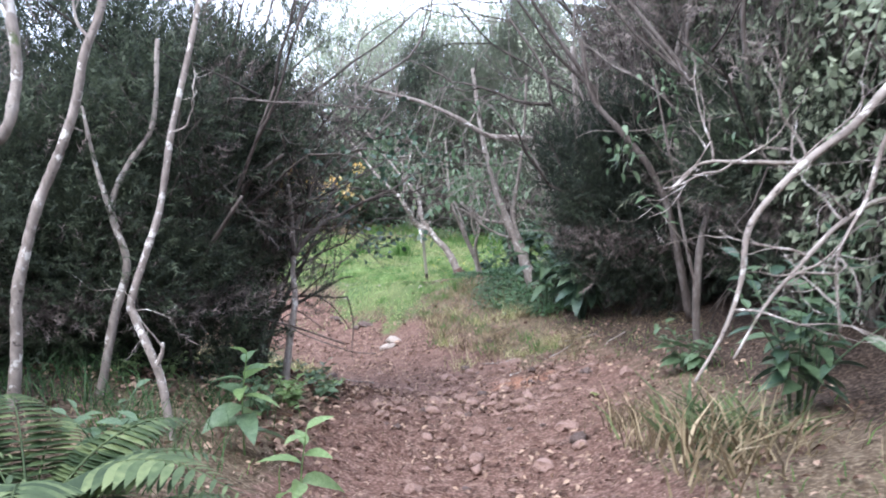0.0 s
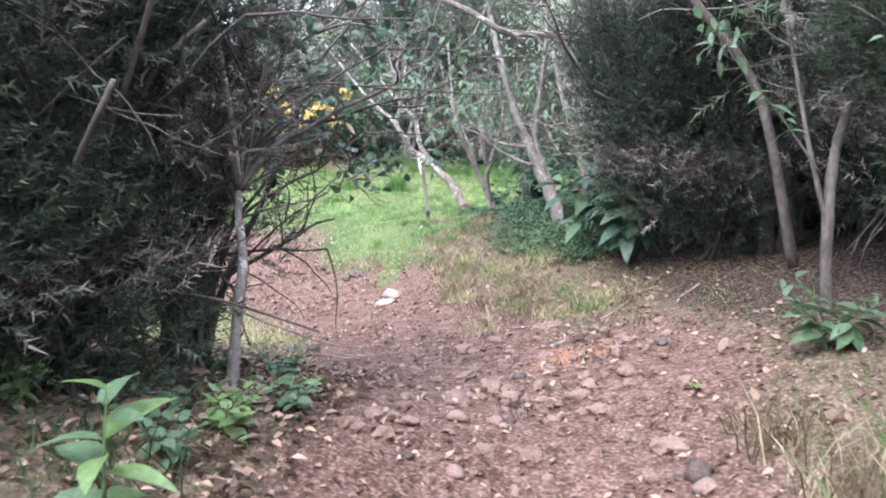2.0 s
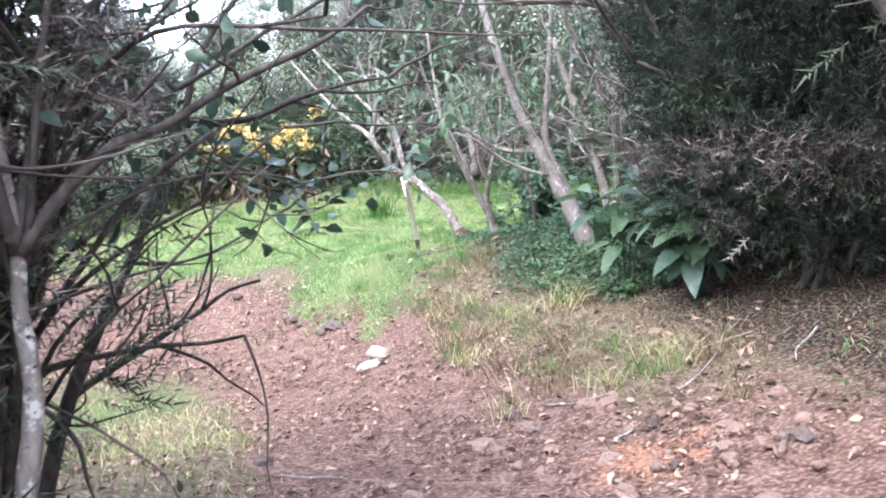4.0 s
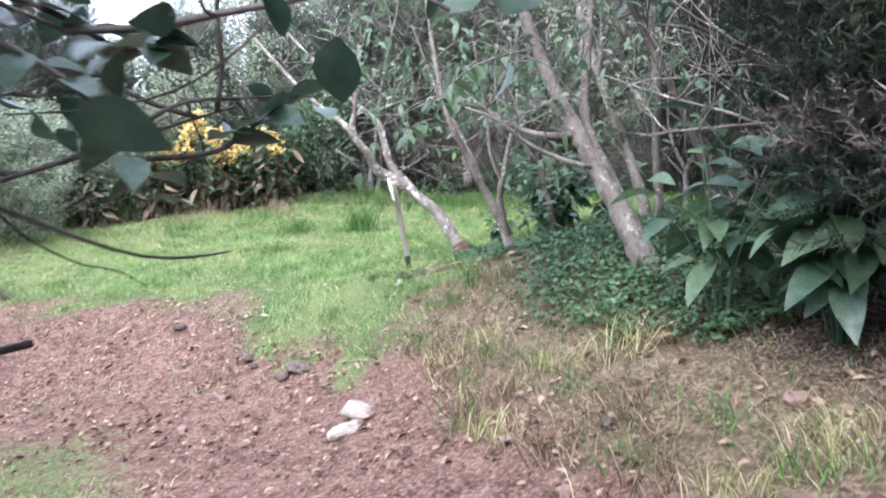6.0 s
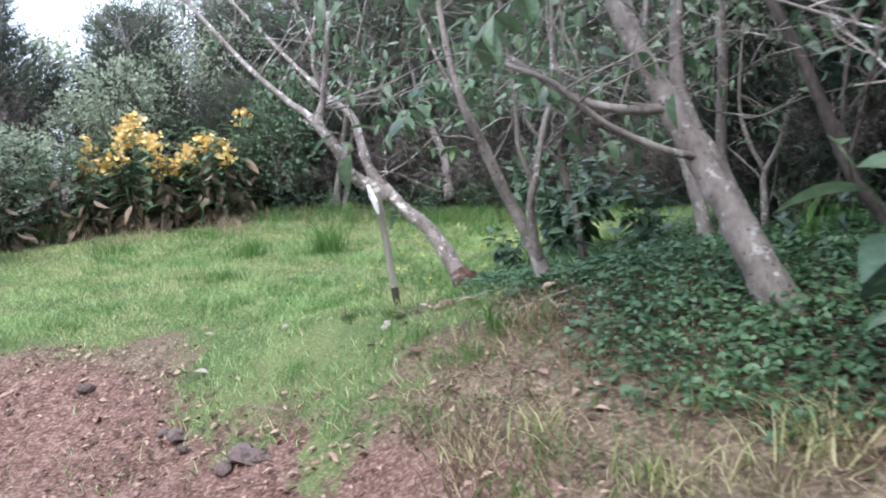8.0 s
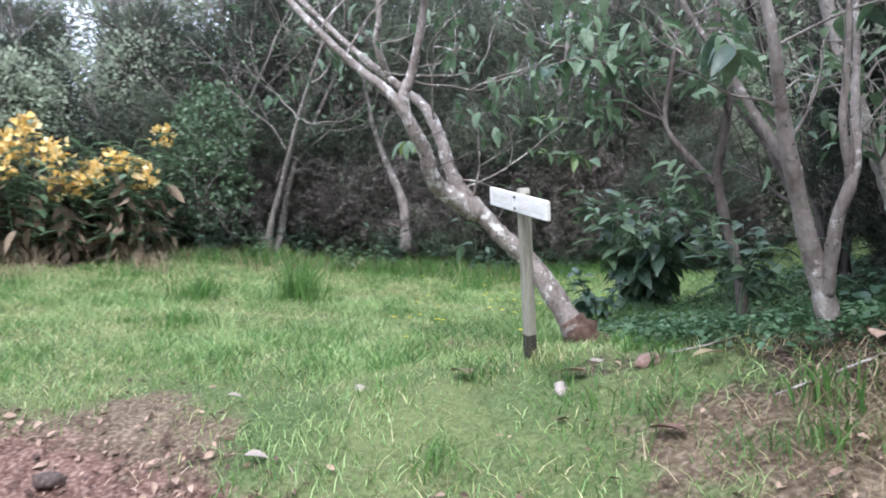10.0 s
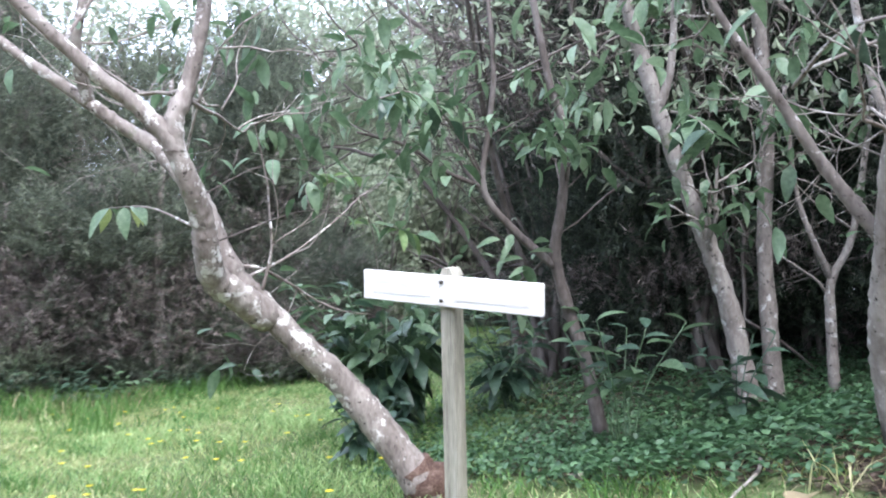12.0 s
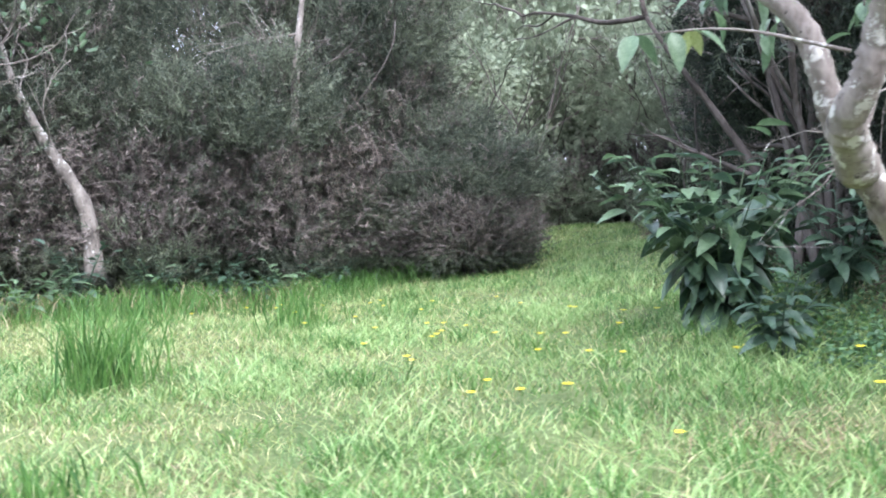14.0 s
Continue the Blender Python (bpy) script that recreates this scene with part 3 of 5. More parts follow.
# low dense heath at the foot of the wall
heath_f = put(heath("heath_shrub", "low tufted heath with dry grey-brown lower foliage", 16, [(0, 0, 0.9, 1.0, 0.9, 0.75), (0.5, 0.2, 1.6, 0.8, 0.7, 0.7), (-0.5, -0.1, 1.9, 0.8, 0.7, 0.7), (0.1, -0.3, 0.45, 0.9, 0.8, 0.4)], 9000, HEATH_OLIVE, stems=4, spray=0.22, dry=0.5), -7.2, 21.8, 75)
for x, y, turn, size, tall in ((-4.2, 21.6, 30, 1.15, 0.9), (-2.6, 21.9, 100, 1.2, 0.95), (-1.0, 21.6, 200, 1.2, 0.95), (0.7, 21.3, 300, 1.25, 1.0), (2.0, 20.9, 60, 1.2, 1.0), (3.3, 20.5, 150, 1.2, 1.05), (4.5, 19.9, 240, 1.05, 0.95), (-5.8, 21.6, 10, 1.2, 0.8)):
    put_copy(heath_f, x, y, turn, size, tall)
for x, y, turn, size, tall in ((4.7, 11.6, 100, 1.1, 1.1), (4.3, 13.0, 10, 1.0, 1.15), (5.2, 10.2, 330, 1.15, 1.2), (5.6, 14.8, 80, 1.2, 1.1), (4.5, 8.9, 45, 1.0, 1.2), (3.9, 10.0, 135, 0.8, 1.3), (7.2, 15.8, 225, 1.2, 1.1)):
    put_copy(heath_a, x, y, turn, size, tall)


put_copy(heath_f, 3.9, 18.6, 110, 0.85, 0.8)
put_copy(heath_f, 4.8, 19.7, 20, 0.95, 0.85)


# ---- bare grey trees and far canopy ----
def grey_tree(name, label, seed, height, n, bark=BARK_GREY, mat=CANOPY, leaf=0.11, lean=0.25, stems=3, low=0.35):
    """A slim many-stemmed tree with pale bare limbs and thin foliage at the twig ends."""
    rng = np.random.RandomState(seed)
    root = new(name)
    tagged(root, label, "tree", "grey trees")
    tips = []
    for k in range(stems):
        s = Shape()
        a = k * 2.3 + rng.uniform(0, 1)
        d = np.array([math.cos(a) * lean, math.sin(a) * lean, 1])
        pts = limb_walk((0.1 * math.cos(a), 0.1 * math.sin(a), -0.1), d, height * rng.uniform(0.8, 1.0), rng, 0.10, 0.05, 8)
        tube(s, pts, 0.06 + 0.02 * rng.rand(), 0.015, 7, 0.12, 3, rng, 0.03)
        part("trunk", s, bark, root)
        s = Shape()
        for j in range(7):
            i = rng.randint(int(2 + low * 4), 8)
            d2 = rng.normal(0, 0.7, 3) + [0, 0, 0.6]
            branches(s, pts[i], d2, height * rng.uniform(0.2, 0.36), 0.022, rng, 2, 0.6, 0.05, tips, 4, 3, 0.2)
        part("branchwork", s, bark, root, kind="stuff")
    s = Shape()
    tp = np.array([t[0] for t in tips])
    pick = rng.randint(0, len(tp), n)
    p = tp[pick] + rng.normal(0, 0.22, (n, 3))
    d = rng.normal(0, 0.7, (n, 3)) + [0, 0, -0.1]
    scatter(s, LEAF_SMALL_V * [0.55, 1, 1], LEAF_SMALL_F, p, frames_of(d, rng.uniform(0, 6.3, n)), rng.uniform(0.6, 1.3, n) * leaf)
    part("crown", s, mat, root, kind="stuff")
    return root


THIN = "slim grey-barked tree with bare limbs and sparse foliage"
tree_a = put(grey_tree("grey_tree", THIN, 21, 5.6, 900, mat=LEAF), -2.9, 20.9, 0)
tree_b = put(grey_tree("grey_tree", THIN, 22, 6.4, 3600, stems=4, lean=0.35), 5.5, 12.7, 40)
tree_c = put(grey_tree("canopy_tree", "tall tree with pale limbs and grey-green canopy", 23, 7.5, 4800, bark=BARK_PALE, leaf=0.14, stems=5, lean=0.3, low=0.6), 0.0, 26.5, 0)
for x, y, turn, size in ((4.4, 12.6, 200, 0.9), (4.8, 13.8, 300, 1.0), (-6.2, 21.6, 80, 0.8), (-4.4, 22.0, 20, 0.85), (5.6, 6.3, 330, 0.9)):
    put_copy(tree_b if x > 3 else tree_a, x, y, turn, size)
for x, y, turn, size in ((-4.5, 27.5, 100, 0.95), (4.5, 25.5, 200, 1.0), (11.5, 24.5, 300, 1.0), (8.0, 14, 20, 1.0), (8.5, 5.5, 140, 0.95), (-9, 27, 60, 0.75), (7.5, 0.0, 250, 0.9), (-7.5, 5.5, 190, 0.5), (5.6, -6.5, 70, 0.9), (3.0, 30, 0, 1.2), (-1.5, 31, 130, 1.2), (-7.0, 25.5, 200, 0.95), (-3.0, 28.5, 350, 1.1), (-7.0, 30.0, 40, 1.2), (1.5, 27.5, 220, 1.1), (10.0, 24.0, 90, 1.1), (12.5, 20.5, 10, 1.1), (7.0, 26.0, 160, 1.1), (11.0, 16.0, 260, 1.0), (9.5, 11.0, 330, 1.0)):
    put_copy(tree_c, x, y, turn, size)


def leafy_bush(name, label, seed, lobes, n, leaf, mat):
    """A loose bush of small leaves on forked stems."""
    rng = np.random.RandomState(seed)
    root = tagged(new(name), label, "shrub", "leafy bushes")
    for k, lobe in enumerate(lobes):
        s = Shape()
        aim = np.array(lobe[:3])
        branches(s, (0.05 * k, 0, -0.05), aim, np.linalg.norm(aim) * 1.15, 0.03, rng, 2, 0.6, 0.03, None, 5, 4, 0.15)
        part("stem", s, BARK_GREY, root)
    p, d = crown_points(n, lobes, rng, 0.35)
    keep = p[:, 2] > 0.05
    p, d = p[keep], d[keep]
    s = Shape()
    aim = d + rng.normal(0, 0.6, p.shape) + [0, 0, -0.2]
    scatter(s, LEAF_SMALL_V * [0.8, 1, 1], LEAF_SMALL_F, p, frames_of(aim, rng.uniform(0, 6.3, len(p))), rng.uniform(0.6, 1.3, len(p)) * leaf)
    part("crown", s, mat, root, kind="stuff")
    return root


bush_a = put(leafy_bush("leafy_bush", "loose grey-green leafy bush", 25, [(0, 0, 1.1, 1.0, 0.9, 1.0), (0.6, 0.2, 2.0, 0.9, 0.8, 0.8), (-0.5, -0.2, 2.3, 0.9, 0.8, 0.8)], 4600, 0.085, CANOPY), 5.4, 1.0, 0)
for x, y, turn, size, tall in ((5.0, 2.6, 90, 1.05, 1.2), (5.6, -1.2, 200, 1.1, 1.2), (6.8, 21.4, 30, 1.2, 1.0), (9.6, 17.8, 120, 1.3, 1.2), (8.6, 22.6, 250, 1.6, 1.4), (11.0, 21.2, 310, 1.6, 1.5), (12.5, 24.5, 40, 2.0, 1.6), (9.5, 25.5, 140, 2.0, 1.6), (14.5, 21.5, 220, 2.0, 1.6), (13.0, 18.0, 300, 1.7, 1.5), (-8.6, 17.8, 60, 1.0, 0.8), (-10.0, 16.0, 150, 1.1, 0.8), (-7.0, 20.8, 240, 1.2, 1.0), (-5.0, 22.4, 20, 1.2, 1.1), (-7.6, 20.4, 190, 1.1, 0.85), (-9.6, 17.6, 280, 1.1, 0.85), (-9.8, 13.0, 30, 1.2, 0.9), (-12.0, 17.5, 120, 1.3, 1.0), (-11.5, 20.5, 210, 1.3, 1.0), (-10.5, 23.0, 300, 1.3, 1.1), (-13.5, 15.0, 60, 1.3, 0.9), (-8.8, 16.0, 150, 0.8, 0.7), (5.0, 4.4, 300, 1.1, 1.4), (5.4, 12.4, 170, 0.9, 1.2)):
    put_copy(bush_a, x, y, turn, size, tall)
bush_g = put(leafy_bush("leafy_bush", "rounded dark green bush behind yellow flowers", 26, [(0, 0, 1.2, 0.9, 0.9, 1.0), (0.2, 0, 2.2, 0.8, 0.8, 0.8)], 3800, 0.09, LEAF), -4.0, 20.4, 0)

heath_e = put(heath("heath_shrub", "pale grey-green thicket behind the lawn's end", 15, [(0, 0, 1.5, 1.5, 1.3, 1.4), (0.8, 0.2, 3.0, 1.2, 1.1, 1.1), (-0.8, -0.2, 3.2, 1.2, 1.1, 1.1), (0, 0, 4.4, 1.1, 1.0, 0.9)], 9000, CANOPY, stems=6, spray=0.3, dry=0.1), 9.8, 22.0, 0)
for x, y, turn, size, tall in ((8.0, 23.5, 60, 1.0, 1.0), (11.0, 20.0, 130, 1.0, 1.0), (12.2, 18.0, 220, 1.0, 1.0), (12.8, 22.5, 300, 1.2, 1.2), (6.4, 24.5, 20, 1.0, 1.1), (10.5, 25.5, 170, 1.3, 1.2)):
    put_copy(heath_e, x, y, turn, size, tall)
for x, y, turn, size, tall in ((9.6, 17.4, 50, 1.1, 1.2), (11.4, 22.6, 160, 0.9, 0.4), (10.2, 19.0, 250, 0.8, 0.5), (6.4, 22.0, 340, 0.9, 0.7), (10.4, 23.8, 20, 1.2, 0.4), (9.2, 24.4, 100, 1.2, 0.45), (11.4, 22.9, 190, 1.2, 0.4), (7.0, 14.6, 90, 1.1, 1.3), (6.6, 12.6, 200, 1.1, 1.3)):
    put_copy(heath_a, x, y, turn, size, tall)

# ---- named trees ----
BROAD_V, BROAD_F = leaf_pattern(0.2, 0.35, 0.12, 5)


def tree(name, label, base, trunks, limbs=(), bark=BARK_PALE, category="tree", foot=0.0, group="", twigs=0, seed=5, leaf_mat=None, leaves=0, leaf=0.12, twig_len=0.7):
    """A tree from its lines: each line (points, thickness at the start, at the end) is a trunk or limb of its own."""
    rng = np.random.RandomState(seed)
    x, y, z = base
    root = thing(name, label, category, x, y, z, group)
    at = np.array(base)
    tips = []
    for kind, lines in (("trunk", trunks), ("limb", limbs)):
        for pts, r0, r1 in lines:
            s = Shape()
            line = tube(s, np.array(pts) - at, r0, r1, 14, 0.09, 9, rng, foot if kind == "trunk" else 0)
            part(kind, s, bark, root)
            for _ in range(twigs):
                k = rng.randint(len(line) // 3, len(line))
                t = Shape()
                d = rng.normal(0, 0.7, 3) + [0, 0, 0.5]
                branches(t, line[k], d, twig_len * rng.uniform(0.6, 1.3), max(0.006, r1 * 0.5), rng, 2, 0.6, 0.04, tips, 5, 3, 0.2)
                part("branch", t, bark, root, kind="stuff")
    if leaves and tips:
        s = Shape()
        tp = np.array([q[0] for q in tips])
        p = tp[rng.randint(0, len(tp), leaves)] + rng.normal(0, 0.05, (leaves, 3))
        d = rng.normal(0, 0.7, (leaves, 3)) + [0, 0, -0.35]
        scatter(s, BROAD_V, BROAD_F, p, frames_of(d, rng.uniform(-0.6, 0.6, leaves)), rng.uniform(0.6, 1.25, leaves) * leaf)
        part("crown", s, leaf_mat, root, kind="stuff")
    return root


LEAN_LEFT = tree("leaning_tree", "leaning pale lichen-blotched trunk with a rotting reddish foot", (0.58, 11.7, h(0.58, 11.7)),
     [([(0.68, 11.7, -0.25), (0.58, 11.7, -0.08), (0.4, 11.83, 0.23), (0.2, 11.9, 0.5), (-0.03, 11.91, 0.7), (-0.2, 11.95, 0.89), (-0.33, 11.97, 1.03), (-0.42, 11.98, 1.2), (-0.49, 12.04, 1.43), (-0.6, 12.26, 1.69), (-0.78, 12.38, 1.85), (-0.95, 12.46, 1.99), (-1.35, 12.7, 2.35), (-2.2, 13.1, 3.2)], 0.098, 0.02)],
     [([(-0.18, 11.95, 0.84), (-0.36, 11.91, 0.95), (-0.5, 11.86, 1.03), (-0.58, 11.76, 1.14), (-0.63, 11.69, 1.29), (-0.73, 11.61, 1.45), (-0.82, 11.58, 1.6), (-0.96, 11.6, 1.74), (-1.15, 11.62, 1.88), (-1.6, 11.66, 2.3), (-2.3, 11.75, 3.1)], 0.082, 0.02),
      ([(-0.79, 11.59, 1.55), (-0.8, 11.56, 1.68), (-0.75, 11.54, 1.82), (-0.7, 11.5, 2.1), (-0.62, 11.5, 2.7)], 0.05, 0.025),
      ([(-0.9, 12.44, 1.95), (-1.0, 12.3, 2.2), (-1.0, 12.2, 2.5), (-1.2, 12.2, 3.1)], 0.035, 0.015)],
     foot=0.045, twigs=4, seed=36, leaf_mat=LEAF, leaves=220, leaf=0.14, twig_len=1.0)
foot = Shape()
rng = np.random.RandomState(4)
tube(foot, np.array([(0.76, 11.68, -0.25), (0.64, 11.69, -0.12), (0.52, 11.74, 0.06)]) - np.array(LEAN_LEFT.location), 0.165, 0.118, 12, 0.22, 4, rng)
part("rotten_foot", foot, BARK_FOOT, LEAN_LEFT, "crumbling red-brown rotten wood")

IN_PLACE.append(tree("forked_tree", "slim forked tree with peeling pale bark and a dark foot", (1.42, 9.67, 0.05),
     [([(1.47, 9.68, -0.15), (1.42, 9.67, 0.1), (1.31, 9.67, 0.5), (1.2, 9.62, 0.75), (1.07, 9.52, 1.03), (0.98, 9.45, 1.25), (0.91, 9.38, 1.42), (0.82, 9.28, 1.65), (0.72, 9.3, 2.1), (0.6, 9.4, 3.0)], 0.068, 0.018)],
     [([(1.34, 9.66, 0.42), (1.29, 9.5, 0.8), (1.33, 9.43, 1.07), (1.41, 9.58, 1.45), (1.48, 9.7, 1.75), (1.5, 9.8, 2.6)], 0.04, 0.014),
      ([(1.1, 9.54, 1.0), (0.97, 9.68, 1.3), (0.82, 9.78, 1.6), (0.6, 9.9, 2.0), (0.35, 10.0, 2.7)], 0.03, 0.01),
      ([(1.32, 9.44, 1.0), (1.22, 9.36, 1.3), (1.2, 9.3, 1.7), (1.1, 9.2, 2.4)], 0.024, 0.01)],
     bark=BARK_GREY, foot=0.05, twigs=5, seed=32, leaf_mat=LEAF, leaves=240, leaf=0.14, twig_len=0.95))
tree("double_tree", "thick grey double trunk leaning over ground cover", (2.1, 8.24, h(2.1, 8.24)),
     [([(2.08, 8.24, 0.02), (1.95, 8.31, 0.46), (1.84, 8.38, 0.78), (1.73, 8.45, 1.11), (1.66, 8.51, 1.32), (1.59, 8.57, 1.56), (1.5, 8.65, 2.0), (1.4, 8.8, 2.7), (1.35, 9, 3.6)], 0.085, 0.03)],
     [([(2.14, 8.24, 0.02), (2.0, 8.33, 0.42), (1.89, 8.42, 0.83), (1.83, 8.49, 1.01), (1.81, 8.57, 1.24), (1.86, 8.66, 1.5), (1.96, 8.75, 1.9), (2.1, 8.8, 2.6), (2.2, 8.9, 3.4)], 0.06, 0.02),
      ([(1.84, 8.38, 0.85), (1.6, 8.3, 0.95), (1.35, 8.25, 1.12), (1.15, 8.2, 1.33), (0.95, 8.2, 1.45)], 0.022, 0.01),
      ([(1.74, 8.45, 1.12), (1.5, 8.42, 1.15), (1.25, 8.45, 1.27), (1.0, 8.5, 1.5)], 0.03, 0.012)],
     bark=BARK_GREY, foot=0.04, twigs=6, seed=33, leaf_mat=LEAF, leaves=260, leaf=0.13, twig_len=0.95)
for k, (pts, r) in enumerate((([(3.2, 7.1, 0.1), (2.95, 7.2, 0.8), (2.6, 7.3, 1.1), (2.2, 7.4, 1.3), (1.85, 7.5, 1.5)], 0.016), ([(3.3, 6.9, 0.1), (3.0, 7.0, 0.9), (2.7, 7.0, 1.05), (2.3, 7.0, 1.1), (1.95, 7.05, 1.12)], 0.014), ([(3.25, 7.0, 0.1), (3.05, 7.1, 1.0), (2.8, 7.1, 1.35), (2.5, 7.15, 1.6), (2.3, 7.2, 1.9)], 0.014))):
    tree("bare_shrub", "pale leafless twigs fanned over broad leaves", (pts[0][0], pts[0][1], h(pts[0][0], pts[0][1])), [(pts, r, 0.004)], bark=BARK_PALE, twigs=6, seed=140 + k, group="bare fanned twigs", twig_len=0.6)
tree("slim_tree", "slim leaning grey trunk under dark canopy", (2.96, 8.77, h(2.96, 8.77)),
     [([(2.97, 8.77, 0.0), (2.85, 8.81, 0.36), (2.72, 8.84, 0.63), (2.6, 8.9, 1.14), (2.46, 8.95, 1.6), (2.2, 9.1, 2.5)], 0.045, 0.025)], bark=BARK_DARK, foot=0.03, twigs=4, seed=34, leaf_mat=LEAF_DARK, leaves=200)
tree("slim_tree", "tall slim trunk with mossy pale bark", (2.97, 11.29, h(2.97, 11.29)),
     [([(2.98, 11.29, 0.1), (2.84, 11.3, 0.78), (2.67, 11.35, 1.32), (2.49, 11.41, 1.83), (2.33, 11.45, 2.32), (2.15, 11.5, 3.0)], 0.07, 0.045)],
     [([(2.38, 11.42, 2.15), (2.4, 11.33, 2.38), (2.43, 11.27, 2.9)], 0.035, 0.02)], bark=BARK_GREY, foot=0.03, twigs=3, seed=35, leaf_mat=LEAF, leaves=220)
tree("slim_tree", "tall straight slim trunk with pale bark", (3.09, 11.18, h(3.09, 11.18)),
     [([(3.09, 11.18, 0.1), (3.06, 11.16, 0.7), (3.03, 11.13, 1.29), (3.03, 11.05, 2.02), (2.98, 11.02, 2.76), (2.9, 11, 3.6)], 0.06, 0.04)], bark=BARK_GREY, foot=0.02, twigs=3, seed=36, leaf_mat=LEAF, leaves=220)
tree("slim_tree", "thin forked sapling trunk in ground cover", (3.38, 10.92, h(3.38, 10.92)),
     [([(3.38, 10.92, 0.1), (3.35, 10.89, 0.69), (3.35, 10.86, 0.98), (3.46, 10.74, 1.3), (3.6, 10.6, 2.2)], 0.04, 0.02)],
     [([(3.35, 10.86, 0.98), (3.22, 10.9, 1.25), (3.15, 10.95, 1.6), (3.2, 11, 2.3)], 0.025, 0.012)], bark=BARK_GREY, twigs=2, seed=37, leaf_mat=LEAF, leaves=120)
tree("leafy_tree", "dark slender stems with large drooping leaves", (1.82, 11.57, h(1.82, 11.57)),
     [([(1.82, 11.57, 0.0), (1.74, 11.61, 0.53), (1.66, 11.66, 0.86), (1.6, 11.68, 1.19), (1.62, 11.62, 1.49), (1.63, 11.57, 1.91), (1.56, 11.61, 2.21), (1.48, 11.65, 2.8)], 0.045, 0.022)],
     [([(1.6, 11.68, 1.1), (1.4, 11.85, 1.36), (1.27, 11.94, 1.61), (1.29, 11.88, 1.99), (1.3, 11.83, 2.32), (1.28, 11.83, 2.8)], 0.028, 0.014),
      ([(1.27, 11.94, 1.61), (1.1, 12.09, 1.72), (0.92, 12.24, 1.89), (0.6, 12.3, 1.95)], 0.016, 0.008)], bark=BARK_DARK, twigs=5, seed=38, leaf_mat=LEAF, leaves=420, leaf=0.15)
for pts, r in (([(2.27, 20.13, 0.3), (2.24, 20.15, 1.39), (2.24, 20.15, 2.32), (2.27, 20.11, 3.08), (2.34, 20.06, 3.7), (2.4, 20.0, 4.6)], 0.085),
               ([(-0.38, 20.28, 0.3), (-0.45, 20.34, 1.12), (-0.7, 20.54, 1.72), (-0.87, 20.68, 2.12), (-1.05, 20.82, 2.66), (-1.3, 21, 3.8)], 0.10),
               ([(-0.21, 20.9, 0.2), (-0.39, 20.99, 1.15), (-0.82, 21.12, 1.75), (-1.2, 21.24, 2.34), (-1.77, 21.42, 3.14), (-2.24, 21.57, 3.83), (-2.72, 21.71, 4.4)], 0.09),
               ([(-2.96, 21.0, 0.2), (-3.18, 21.12, 1.43), (-3.33, 21.19, 2.1), (-3.48, 21.29, 3.06), (-3.7, 21.38, 3.9)], 0.08),
               ([(-2.59, 21.42, 0.2), (-2.86, 21.54, 1.16), (-3.09, 21.63, 1.75), (-3.22, 21.73, 2.84), (-3.4, 21.83, 3.9)], 0.07)):
    tree("slim_tree", "pale slim trunk at the edge of dark heath", (pts[0][0], pts[0][1], h(pts[0][0], pts[0][1])), [(pts, r, 0.03)], bark=BARK_GREY, foot=0.02, twigs=5, seed=int(r * 1000), leaf_mat=CANOPY, leaves=0, leaf=0.1, twig_len=1.1, group="edge trunks")

# start of the trail
def sapling(label, base, lines, bark=BARK_PALE, twigs=1, seed=1, twig_len=0.5):
    return tree("bare_sapling", label, (base[0], base[1], h(base[0], base[1])), lines[:1], lines[1:], bark=bark, twigs=twigs, seed=seed, group="bare saplings", twig_len=twig_len)


sapling("pale crooked bare sapling beside the trail", (0.27, -0.5), [([(0.28, -0.5, 0.7), (0.26, -0.48, 0.95), (0.22, -0.44, 1.17), (0.1, -0.39, 1.46), (0.07, -0.35, 1.56), (0.16, -0.28, 1.82), (0.24, -0.21, 2.06), (0.32, -0.12, 2.47), (0.42, -0.03, 2.85), (0.48, 0.04, 3.11), (0.6, 0.2, 3.7)], 0.026, 0.016), ([(0.21, -0.44, 1.2), (0.25, -0.43, 1.28), (0.26, -0.43, 1.33)], 0.016, 0.008)], seed=41)
sapling("grey forked bare sapling beside the trail", (-0.35, -0.16), [([(-0.35, -0.16, 0.85), (-0.23, -0.03, 1.41), (-0.16, 0.08, 1.73), (-0.26, 0.17, 2.06), (-0.18, 0.27, 2.31), (-0.03, 0.39, 2.57), (0.02, 0.5, 3.1)], 0.03, 0.014), ([(-0.25, 0.14, 2.03), (-0.3, 0.13, 2.33), (-0.35, 0.15, 2.7)], 0.018, 0.01)], bark=BARK_GREY, seed=42)
sapling("pale bare sapling leaning from the bank", (-0.42, -0.85), [([(-0.42, -0.85, 0.9), (-0.34, -0.8, 1.4), (-0.3, -0.79, 1.68), (-0.22, -0.75, 1.96), (-0.15, -0.72, 2.15), (-0.02, -0.68, 2.4), (0.07, -0.64, 2.62), (0.14, -0.61, 2.87), (0.25, -0.57, 3.12), (0.4, -0.5, 3.7)], 0.032, 0.02)], seed=43)
sapling("pale bare sapling with upright limbs", (-0.3, -1.35), [([(-0.3, -1.35, 0.9), (-0.2, -1.33, 1.7), (-0.06, -1.3, 2.3), (0.09, -1.27, 2.46), (0.14, -1.25, 2.58), (0.17, -1.22, 2.82), (0.14, -1.2, 3.4)], 0.032, 0.02)], seed=44)
